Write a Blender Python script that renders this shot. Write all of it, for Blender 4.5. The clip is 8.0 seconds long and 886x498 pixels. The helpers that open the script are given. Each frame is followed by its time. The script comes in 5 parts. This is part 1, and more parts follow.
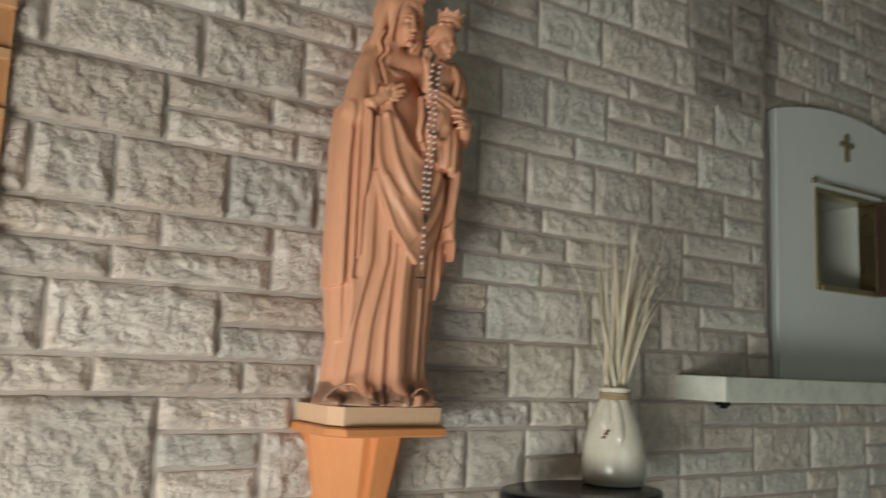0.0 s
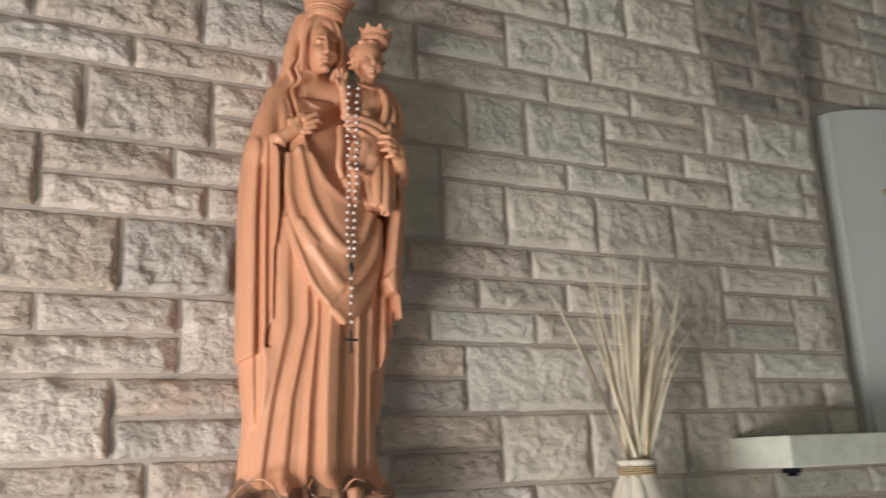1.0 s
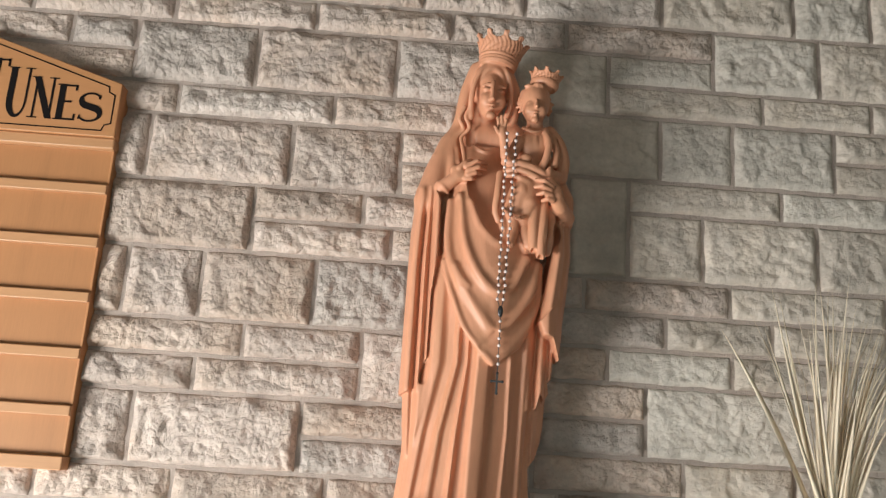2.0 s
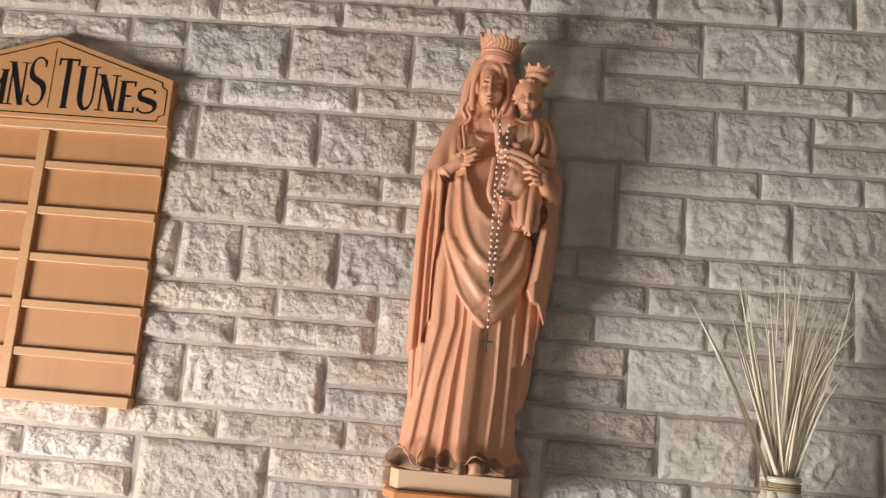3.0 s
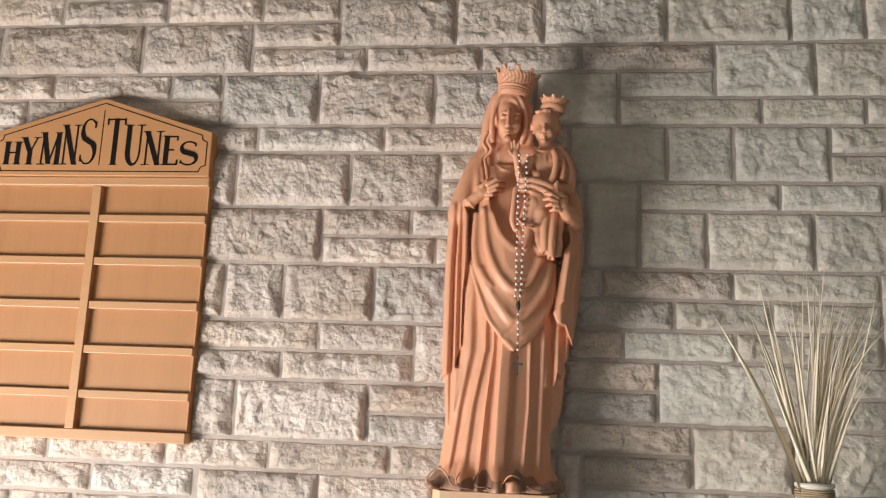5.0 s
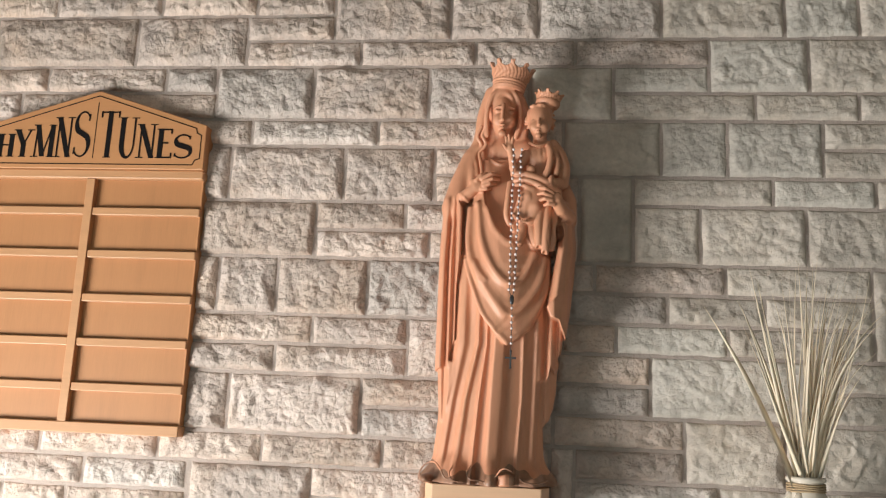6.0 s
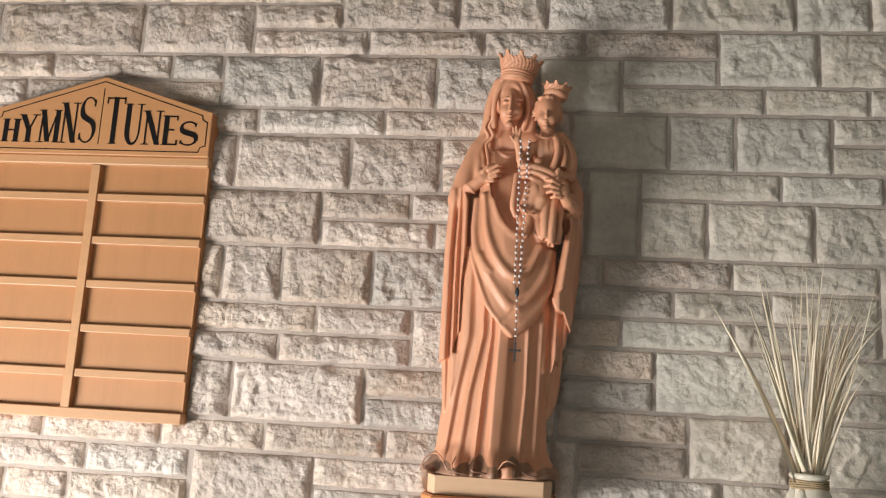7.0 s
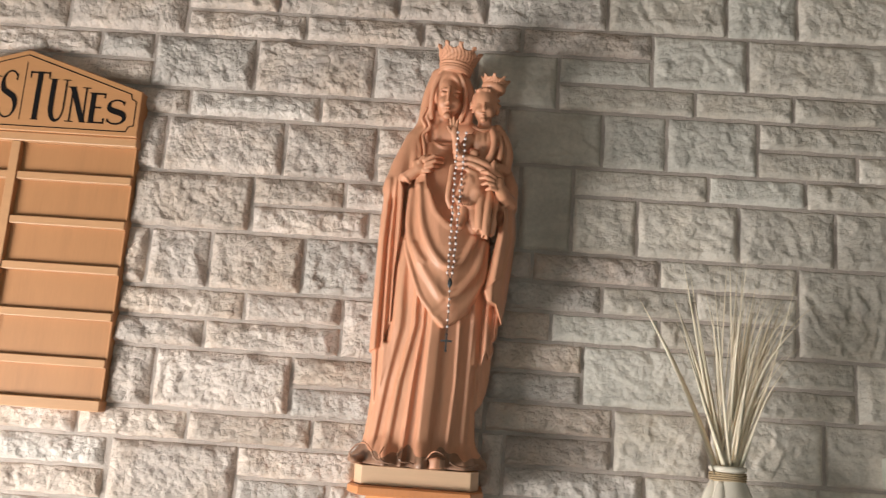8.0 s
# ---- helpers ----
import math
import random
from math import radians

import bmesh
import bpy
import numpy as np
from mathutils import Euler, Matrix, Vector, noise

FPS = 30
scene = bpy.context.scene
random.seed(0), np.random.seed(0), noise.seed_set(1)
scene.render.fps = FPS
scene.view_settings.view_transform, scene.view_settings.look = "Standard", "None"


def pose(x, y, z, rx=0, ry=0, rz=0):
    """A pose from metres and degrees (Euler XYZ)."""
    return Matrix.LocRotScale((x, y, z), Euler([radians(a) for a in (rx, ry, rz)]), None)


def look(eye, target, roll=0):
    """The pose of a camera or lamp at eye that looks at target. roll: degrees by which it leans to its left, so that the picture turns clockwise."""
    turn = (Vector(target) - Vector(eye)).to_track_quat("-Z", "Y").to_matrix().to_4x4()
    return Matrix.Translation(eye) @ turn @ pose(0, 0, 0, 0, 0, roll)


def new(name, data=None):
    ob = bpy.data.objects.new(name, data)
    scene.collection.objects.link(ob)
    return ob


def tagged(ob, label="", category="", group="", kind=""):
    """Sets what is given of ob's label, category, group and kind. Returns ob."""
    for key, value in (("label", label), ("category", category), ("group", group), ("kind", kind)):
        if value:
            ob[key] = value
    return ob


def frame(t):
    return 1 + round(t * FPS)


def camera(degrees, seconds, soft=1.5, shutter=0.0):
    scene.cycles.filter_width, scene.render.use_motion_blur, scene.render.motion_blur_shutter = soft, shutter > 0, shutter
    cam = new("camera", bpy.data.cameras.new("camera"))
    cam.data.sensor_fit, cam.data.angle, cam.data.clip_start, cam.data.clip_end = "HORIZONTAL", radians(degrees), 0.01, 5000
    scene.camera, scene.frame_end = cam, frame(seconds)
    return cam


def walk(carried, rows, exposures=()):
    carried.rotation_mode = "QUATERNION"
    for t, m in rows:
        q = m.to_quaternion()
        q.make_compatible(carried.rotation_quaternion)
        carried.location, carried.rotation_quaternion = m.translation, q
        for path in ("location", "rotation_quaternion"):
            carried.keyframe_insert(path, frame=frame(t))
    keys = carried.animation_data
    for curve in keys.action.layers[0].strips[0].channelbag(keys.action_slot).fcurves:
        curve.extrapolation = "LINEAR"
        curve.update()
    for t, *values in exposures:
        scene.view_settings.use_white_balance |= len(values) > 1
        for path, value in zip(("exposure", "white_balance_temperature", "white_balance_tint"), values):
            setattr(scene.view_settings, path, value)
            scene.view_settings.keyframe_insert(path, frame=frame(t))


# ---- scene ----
cam = camera(54.9, 8.0, soft=1.2, shutter=0.25)
PATH = [
    (0, (-1.247, -1.667, 1.506), (-0.151, -0.016, 1.772), 2.3),
    (0.2, (-1.158, -1.714, 1.441), (-0.021, -0.110, 1.811), 2.2),
    (0.5, (-1.009, -1.606, 1.498), (0.111, 0.01, 1.863), 2.3),
    (0.8, (-0.885, -1.569, 1.502), (0.157, 0.083, 1.932), -0.7),
    (1, (-0.799, -1.533, 1.476), (0.053, 0.21, 1.959), -2.3),
    (1.2, (-0.702, -1.554, 1.52), (-0.135, 0.323, 1.915), -0.8),
    (1.4, (-0.601, -1.551, 1.57), (-0.246, 0.387, 1.913), 2.4),
    (1.5, (-0.54, -1.556, 1.555), (-0.286, 0.381, 1.981), 3.1),
    (2, (-0.466, -1.667, 1.548), (-0.417, 0.276, 2.019), 3.8),
    (2.2, (-0.453, -1.733, 1.563), (-0.38, 0.223, 1.973), 4.1),
    (3.3, (-0.274, -1.947, 1.561), (-0.462, 0.016, 1.893), 4.0),
    (3.5, (-0.247, -1.97, 1.572), (-0.452, -0.007, 1.9), 2.3),
    (4, (-0.235, -1.984, 1.571), (-0.529, -0.036, 1.913), 1.5),
    (4.5, (-0.262, -1.978, 1.565), (-0.554, -0.029, 1.907), 2.2),
    (5, (-0.266, -1.987, 1.569), (-0.506, -0.038, 1.95), 2.3),
    (6.5, (-0.264, -1.987, 1.555), (-0.487, -0.034, 1.927), 2.6),
    (7, (-0.272, -1.982, 1.563), (-0.504, -0.027, 1.917), 3.3),
    (7.5, (-0.269, -1.967, 1.542), (-0.482, -0.014, 1.913), 3.6),
    (8, (-0.282, -1.971, 1.539), (-0.348, -0.006, 1.907), 4.1),
]
walk(cam, [(t, look(eye, target, roll)) for t, eye, target, roll in PATH],
     exposures=((0, -0.78, 5850, -12), (0.3, -0.58, 5880, -8), (0.8, -0.36, 5920, -5), (1.5, -0.19, 5980, -4), (2.2, -0.15, 6000, -3), (4.0, -0.10, 6010, -2), (8.0, -0.08, 6010, -3)))


# ---- world and light ----
world = bpy.data.worlds.new("world")
scene.world = world
world.use_nodes = True
wn = world.node_tree
sky = wn.nodes.new("ShaderNodeTexSky")
sky.sky_type, sky.sun_disc = "NISHITA", False
sky.sun_elevation, sky.sun_rotation = radians(35), radians(250)
wn.nodes["Background"].inputs[1].default_value = 0.1
wn.links.new(sky.outputs[0], wn.nodes["Background"].inputs[0])


def window_light(name, m, w, h, watts, colour, spread=180):
    lamp = bpy.data.lights.new(name, "AREA")
    lamp.shape, lamp.size, lamp.size_y, lamp.energy, lamp.color = "RECTANGLE", w, h, watts, colour
    lamp.spread = radians(spread)
    ob = new(name, lamp)
    ob.matrix_world = m
    return ob


# daylight in the low side window and in the glazed back of the room
window_light("window_light_side", look((-2.70, -1.64, 0.58), (-0.5, -0.1, 1.3)), 1.4, 0.70, 118, (1.0, 0.90, 0.855), 165)
window_light("window_light_back", look((-0.3, -5.8, 1.65), (0.5, 0.0, 1.3)), 3.0, 1.6, 27, (0.89, 1.0, 0.955))


# ---- materials ----
def mat(name, colour, rough=0.6, vary=0.12, scale=8.0, fine=60.0, bump=0.0, metal=0.0, stain=None, stain_amt=0.35, stain_scale=5.0,
        stretch=(1, 1, 1), per_object=0.0, per_island=0.0, coat=0.0, bump_dist=0.01, space="Object", chip=0.0):
    m = bpy.data.materials.new(name)
    m.use_nodes = True
    nt = m.node_tree
    N, L = nt.nodes, nt.links
    b = N["Principled BSDF"]
    b.inputs["Roughness"].default_value, b.inputs["Metallic"].default_value = rough, metal
    b.inputs["Coat Weight"].default_value = coat
    co = N.new("ShaderNodeTexCoord")
    mp = N.new("ShaderNodeMapping")
    mp.inputs["Scale"].default_value = stretch
    L.new(co.outputs[space], mp.inputs[0])
    vec = mp.outputs[0]
    if per_object:
        oi = N.new("ShaderNodeObjectInfo")
        sc = N.new("ShaderNodeVectorMath")
        sc.operation = "SCALE"
        sc.inputs[0].default_value = (13.0, 17.0, 7.0)
        L.new(oi.outputs["Random"], sc.inputs["Scale"])
        ad = N.new("ShaderNodeVectorMath")
        L.new(vec, ad.inputs[0])
        L.new(sc.outputs[0], ad.inputs[1])
        vec = ad.outputs[0]

    def tex(s, detail, r=0.6):
        n = N.new("ShaderNodeTexNoise")
        n.inputs["Scale"].default_value, n.inputs["Detail"].default_value, n.inputs["Roughness"].default_value = s, detail, r
        L.new(vec, n.inputs["Vector"])
        return n.outputs["Fac"]

    def maths(op, a, c):
        n = N.new("ShaderNodeMath")
        n.operation = op
        for i, v in enumerate((a, c)):
            if isinstance(v, (int, float)):
                n.inputs[i].default_value = v
            else:
                L.new(v, n.inputs[i])
        return n.outputs[0]

    big, small = tex(scale, 4), tex(fine, 6, 0.7)
    val = maths("ADD", maths("MULTIPLY", maths("SUBTRACT", big, 0.5), vary * 4), maths("MULTIPLY", maths("SUBTRACT", small, 0.5), vary * 2.5))
    if per_object:
        val = maths("ADD", val, maths("MULTIPLY", maths("SUBTRACT", oi.outputs["Random"], 0.5), per_object))
    if per_island:
        ge = N.new("ShaderNodeNewGeometry")
        val = maths("ADD", val, maths("MULTIPLY", maths("SUBTRACT", ge.outputs["Random Per Island"], 0.5), per_island))
    val = maths("ADD", val, 1.0)
    mix = N.new("ShaderNodeMix")
    mix.data_type = "RGBA"
    mix.inputs["A"].default_value = (*colour, 1)
    mix.inputs["B"].default_value = (*(stain or colour), 1)
    if stain:
        ramp = N.new("ShaderNodeMapRange")
        ramp.inputs["From Min"].default_value, ramp.inputs["From Max"].default_value = 0.45, 0.72
        ramp.inputs["To Max"].default_value = stain_amt
        L.new(tex(stain_scale, 5), ramp.inputs["Value"])
        L.new(ramp.outputs[0], mix.inputs["Factor"])
    else:
        mix.inputs["Factor"].default_value = 0
    mul = N.new("ShaderNodeVectorMath")
    mul.operation = "SCALE"
    L.new(mix.outputs["Result"], mul.inputs[0])
    L.new(val, mul.inputs["Scale"])
    L.new(mul.outputs[0], b.inputs["Base Color"])
    L.new(maths("ADD", maths("MULTIPLY", maths("SUBTRACT", small, 0.5), 0.25), rough), b.inputs["Roughness"])
    if bump:
        bp = N.new("ShaderNodeBump")
        bp.inputs["Strength"].default_value, bp.inputs["Distance"].default_value = bump, bump_dist
        height = maths("ADD", maths("MULTIPLY", big, 0.4), maths("MULTIPLY", small, 0.6))
        if chip:
            # flakes broken off at many angles, of two sizes
            for s, amt in ((chip, 0.55), (chip * 2.7, 0.25)):
                warp = N.new("ShaderNodeVectorMath")
                warp.operation = "MULTIPLY_ADD"
                wob = N.new("ShaderNodeTexNoise")
                wob.inputs["Scale"].default_value, wob.inputs["Detail"].default_value = s * 0.8, 3
                L.new(vec, wob.inputs["Vector"])
                L.new(wob.outputs["Color"], warp.inputs[0])
                warp.inputs[1].default_value = (0.9 / s, 0.9 / s, 0.9 / s)
                L.new(vec, warp.inputs[2])
                vo = N.new("ShaderNodeTexVoronoi")
                vo.inputs["Scale"].default_value = s
                L.new(warp.outputs[0], vo.inputs["Vector"])
                height = maths("ADD", height, maths("MULTIPLY", vo.outputs["Distance"], -amt))
        L.new(height, bp.inputs["Height"])
        L.new(bp.outputs[0], b.inputs["Normal"])
    return m


STONE_LOOK = dict(rough=0.9, vary=0.20, scale=16, fine=95, bump=0.9, stain_amt=0.40, stain_scale=9, bump_dist=0.015, chip=34)
PALE_LOOK = dict(STONE_LOOK, bump=0.55)
STONE = mat("split_limestone", (0.70, 0.58, 0.515), per_object=0.3, stain=(0.60, 0.41, 0.27), **STONE_LOOK)
STONE_GREY = mat("grey_split_limestone", (0.68, 0.585, 0.53), per_object=0.3, stain=(0.58, 0.52, 0.47), **STONE_LOOK)
STONE_OCHRE = mat("ochre_split_limestone", (0.71, 0.575, 0.495), per_object=0.3, stain=(0.55, 0.37, 0.24), **STONE_LOOK)
STONE_CALM = mat("worn_split_limestone", (0.66, 0.575, 0.505), per_object=0.3, stain=(0.54, 0.43, 0.32), **PALE_LOOK)
STONE_CALM_GREY = mat("worn_grey_limestone", (0.64, 0.575, 0.515), per_object=0.3, stain=(0.56, 0.51, 0.45), **PALE_LOOK)
STONE_FAR = mat("split_limestone_joined", (0.70, 0.58, 0.515), per_island=0.2, stain=(0.60, 0.41, 0.27), **STONE_LOOK)
STONE_SMOOTH = mat("sawn_limestone", (0.63, 0.55, 0.475), 0.85, 0.18, 9, 90, 0.9, stain=(0.30, 0.28, 0.24), stain_amt=0.5, stain_scale=5, per_object=0.15, bump_dist=0.005)
# darker mottled stone, laid only high up at the main wall's right end
STONE_DARK = mat("dark_mottled_limestone", (0.33, 0.285, 0.245), 0.9, 0.26, 12, 90, 1.0, stain=(0.56, 0.50, 0.44), stain_amt=0.7, stain_scale=22, per_object=0.3, bump_dist=0.012)
MORTAR = mat("mortar", (0.48, 0.395, 0.35), 0.95, 0.14, 16, 140, 1.0, bump_dist=0.006)
STATUE_HEM = mat("dark_brown_hem", (0.26, 0.135, 0.085), 0.38, 0.20, 14, 70, 0.3, stain=(0.46, 0.26, 0.17), stain_amt=0.7, stain_scale=26, bump_dist=0.002)
STATUE = mat("carved_stained_limewood", (0.67, 0.315, 0.188), 0.46, 0.10, 5, 45, 0.3, stain=(0.50, 0.25, 0.135), stain_amt=0.5, stain_scale=9,
             stretch=(3, 3, 0.5), bump_dist=0.002)
PLINTH = mat("pale_limewood", (0.68, 0.43, 0.27), 0.5, 0.06, 6, 60, 0.1, stretch=(0.4, 3, 6), bump_dist=0.001)
BRACKET = mat("varnished_pine", (0.61, 0.235, 0.085), 0.38, 0.08, 7, 50, 0.1, stretch=(5, 5, 0.5), coat=0.2, bump_dist=0.001)
OAK = mat("light_oak", (0.50, 0.238, 0.102), 0.45, 0.07, 4, 60, 0.12, stain=(0.52, 0.26, 0.10), stain_amt=0.4, stain_scale=5, stretch=(0.5, 3, 7), bump_dist=0.001)
OAK_RAIL = mat("light_oak_rail", (0.53, 0.28, 0.138), 0.42, 0.07, 5, 70, 0.15, stretch=(0.5, 6, 9), bump_dist=0.001)
OAK_PANEL = mat("oak_veneer_panel", (0.445, 0.205, 0.085), 0.5, 0.11, 4, 60, 0.1, stain=(0.38, 0.18, 0.075), stain_amt=0.5, stain_scale=4, stretch=(8, 3, 0.5), bump_dist=0.001)
BLACK = mat("black_lettering", (0.010, 0.008, 0.008), 0.85, 0.05)
BLACK.node_tree.nodes["Principled BSDF"].inputs["Specular IOR Level"].default_value = 0.1
GLAZE = mat("cream_glazed_stoneware", (0.80, 0.70, 0.59), 0.16, 0.07, 12, 90, 0.05, stain=(0.56, 0.49, 0.38), stain_amt=0.6, stain_scale=14, coat=0.4, bump_dist=0.001)
GLAZE_DARK = mat("brown_glaze_mark", (0.22, 0.11, 0.05), 0.3, 0.1)
TWINE = mat("twine", (0.42, 0.30, 0.18), 0.9, 0.15, 60, 300, 0.6, bump_dist=0.002)
STRAW = mat("dried_grass_blade", (0.88, 0.75, 0.585), 0.7, 0.10, 10, 120, 0.15, stain=(0.66, 0.52, 0.33), stain_amt=0.5, stain_scale=6, per_object=0.2, stretch=(1, 1, 0.2), bump_dist=0.001)
STRAW_TAN = mat("tan_dried_grass_blade", (0.62, 0.45, 0.27), 0.75, 0.12, 10, 120, 0.15, stain=(0.42, 0.27, 0.14), stain_amt=0.6, stain_scale=6, per_object=0.3, stretch=(1, 1, 0.2), bump_dist=0.001)
LACQUER = mat("black_lacquer", (0.008, 0.008, 0.012), 0.22, 0.05)
LACQUER.node_tree.nodes["Principled BSDF"].inputs["Specular IOR Level"].default_value = 0.3
BEAD = mat("pearl_bead", (0.80, 0.68, 0.66), 0.3, 0.04, coat=0.3)
SILVER = mat("tarnished_silver", (0.10, 0.095, 0.10), 0.4, 0.1, 40, 200, metal=0.9)
SHELFSTONE = mat("pale_stone_slab", (0.74, 0.71, 0.63), 0.7, 0.05, 6, 90, 0.2, stain=(0.4, 0.37, 0.3), stain_amt=0.4, stain_scale=25, bump_dist=0.002)
PAINT = mat("grey_white_painted_board", (0.80, 0.785, 0.76), 0.55, 0.03, 3, 60, 0.06, bump_dist=0.001)
NICHE = mat("niche_lining", (0.62, 0.60, 0.54), 0.5, 0.04)
BRASS = mat("brass", (0.50, 0.41, 0.25), 0.3, 0.03, 20, 40, metal=1.0)
WALNUT = mat("brown_wood_edge", (0.07, 0.035, 0.02), 0.5, 0.12, 8, 80, 0.1, stretch=(4, 4, 0.5), bump_dist=0.001)
PLASTER = mat("grey_plaster", (0.42, 0.41, 0.39), 0.9, 0.03, 3, 50, 0.1, bump_dist=0.002)
CEILING = mat("brown_ceiling_board", (0.22, 0.16, 0.11), 0.6, 0.08, 3, 50)
FLOOR = mat("pale_floor_tile", (0.42, 0.39, 0.35), 0.4, 0.06, 3, 40)


# ---- mesh helpers ----
def mesh_of(bm, name, material, smooth=False):
    me = bpy.data.meshes.new(name)
    bmesh.ops.recalc_face_normals(bm, faces=bm.faces)
    bm.to_mesh(me)
    bm.free()
    me.materials.append(material)
    if smooth:
        me.shade_smooth()
    return me


def part(name, bm, material, parent, label="", smooth=False):
    ob = new(name, mesh_of(bm, name, material, smooth))
    ob.parent = parent
    return tagged(ob, label) if label else ob


def thing(name, label, category, at=(0, 0, 0), group="", kind=""):
    ob = new(name)
    ob.location = at
    ob.empty_display_size = 0.05
    return tagged(ob, label, category, group, kind)


def box(x0, x1, y0, y1, z0, z1, bevel=0.0, bm=None):
    bm = bm or bmesh.new()
    m = Matrix.LocRotScale(((x0 + x1) / 2, (y0 + y1) / 2, (z0 + z1) / 2), None, (abs(x1 - x0), abs(y1 - y0), abs(z1 - z0)))
    g = bmesh.ops.create_cube(bm, size=1, matrix=m)
    if bevel:
        es = {e for v in g["verts"] for e in v.link_edges}
        bmesh.ops.bevel(bm, geom=list(es), offset=bevel, segments=2, affect="EDGES", profile=0.5)
    return bm


def prism(points, y0, y1, bm=None, bevel=0.0):
    """A slab with an outline in x and z, from y0 to y1."""
    bm = bm or bmesh.new()
    f = [bm.verts.new((x, y0, z)) for x, z in points]
    k = [bm.verts.new((x, y1, z)) for x, z in points]
    bm.faces.new(f)
    bm.faces.new(k[::-1])
    n = len(points)
    for i in range(n):
        bm.faces.new((f[i], k[i], k[(i + 1) % n], f[(i + 1) % n]))
    if bevel:
        bmesh.ops.bevel(bm, geom=[e for e in bm.edges if all(v in f for v in e.verts)], offset=bevel, segments=2, affect="EDGES", profile=0.5)
    return bm


def lathe(profile, segs=40, bm=None, sx=1.0, sy=1.0, cx=0.0, cy=0.0):
    bm = bm or bmesh.new()
    rings = []
    for r, z in profile:
        rings.append([bm.verts.new((cx + sx * r * math.cos(2 * math.pi * i / segs), cy + sy * r * math.sin(2 * math.pi * i / segs), z)) for i in range(segs)])
    for a, c in zip(rings, rings[1:]):
        for i in range(segs):
            bm.faces.new((a[i], a[(i + 1) % segs], c[(i + 1) % segs], c[i]))
    bm.faces.new(rings[0][::-1])
    bm.faces.new(rings[-1])
    return bm


def tube(path, radii, segs=8, bm=None):
    bm = bm or bmesh.new()
    pts = [Vector(p) for p in path]
    rings = []
    for i, p in enumerate(pts):
        d = (pts[min(i + 1, len(pts) - 1)] - pts[max(i - 1, 0)]).normalized()
        a = d.orthogonal().normalized() if abs(d.z) > 0.9 else d.cross(Vector((0, 0, 1))).normalized()
        c = d.cross(a)
        r = radii[i] if isinstance(radii, (list, tuple)) else radii
        rings.append([bm.verts.new(p + r * (math.cos(2 * math.pi * j / segs) * a + math.sin(2 * math.pi * j / segs) * c)) for j in range(segs)])
    for a, c in zip(rings, rings[1:]):
        for i in range(segs):
            bm.faces.new((a[i], a[(i + 1) % segs], c[(i + 1) % segs], c[i]))
    bm.faces.new(rings[0][::-1])
    bm.faces.new(rings[-1])
    return bm


def ball(c, r, bm=None, seg=12):
    bm = bm or bmesh.new()
    r = r if isinstance(r, tuple) else (r, r, r)
    bmesh.ops.create_uvsphere(bm, u_segments=seg, v_segments=max(6, seg // 2), radius=1, matrix=Matrix.LocRotScale(c, None, r))
    return bm


def fixed(name, bm, material, label, category, smooth=False):
    return tagged(new(name, mesh_of(bm, name, material, smooth)), label, category, kind="structure")


# ---- the room ----
CEIL = 3.6
fixed("floor", box(-3.0, 4.2, -6.1, 0.4, -0.1, 0.0), FLOOR, "pale tiled church floor", "floor")
fixed("ceiling", box(-3.0, 4.2, -6.1, 0.4, CEIL, CEIL + 0.1), CEILING, "plain brown boarded ceiling", "ceiling")
left = box(-2.95, -2.8, -6.0, -2.40, 0, CEIL)
for b in ((-2.40, -0.88, 0, 0.18), (-2.40, -0.88, 0.98, CEIL), (-0.88, 0.4, 0, CEIL)):
    box(-2.95, -2.8, b[0], b[1], b[2], b[3], bm=left)
fixed("wall_west", left, PLASTER, "grey plaster side wall with a window opening", "wall")
fixed("wall_east", box(4.05, 4.2, -6.0, 0.4, 0, CEIL), PLASTER, "grey plaster side wall", "wall")
back = box(-2.95, -2.4, -6.1, -5.95, 0, CEIL)
for b in ((1.1, 4.05, 0, CEIL), (-2.4, 1.1, 0, 0.5), (-2.4, 1.1, 2.5, CEIL)):
    box(b[0], b[1], -6.1, -5.95, b[2], b[3], bm=back)
fixed("wall_south", back, PLASTER, "grey plaster back wall with a wide window opening", "wall")

# ---- the split-face stone wall ----
RISE, LINE0, JOINT = 0.06985, 1.706, 0.0085
WALL_END, RECESS = 1.088, 0.10
wall_bm = box(-2.8, WALL_END, -0.004, 0.35, 0, CEIL)
box(WALL_END, 4.05, -0.004, 0.35, 0, 1.434, bm=wall_bm)
wall = tagged(new("wall_north", mesh_of(wall_bm, "wall_north", MORTAR)),
              "coursed split-face limestone wall with recessed grey mortar", "wall", kind="structure")
recess_bm = box(WALL_END, 1.42, RECESS - 0.004, 0.35, 1.434, CEIL)
box(1.81, 4.05, RECESS - 0.004, 0.35, 1.434, CEIL, bm=recess_bm)
box(1.42, 1.81, RECESS - 0.004, 0.35, 1.434, 1.80, bm=recess_bm)
box(1.42, 1.81, RECESS - 0.004, 0.35, 2.17, CEIL, bm=recess_bm)
recess = tagged(new("wall_recess", mesh_of(recess_bm, "wall_recess", MORTAR)),
                "set-back split-face limestone wall around the tabernacle", "wall", kind="structure")

# ---- the carved statue: a solid grown from soft volumes and draped sheets ----
BASE = Vector((-0.36, -0.105, 1.418))
VOX = 0.0019
LO = np.array((-0.178, -0.16, -0.004))
DIMS = (190, 130, 512)
FIELD = np.full(DIMS, 1.0, np.float32)
AX = [(LO[i] + VOX * np.arange(DIMS[i])).astype(np.float32) for i in range(3)]


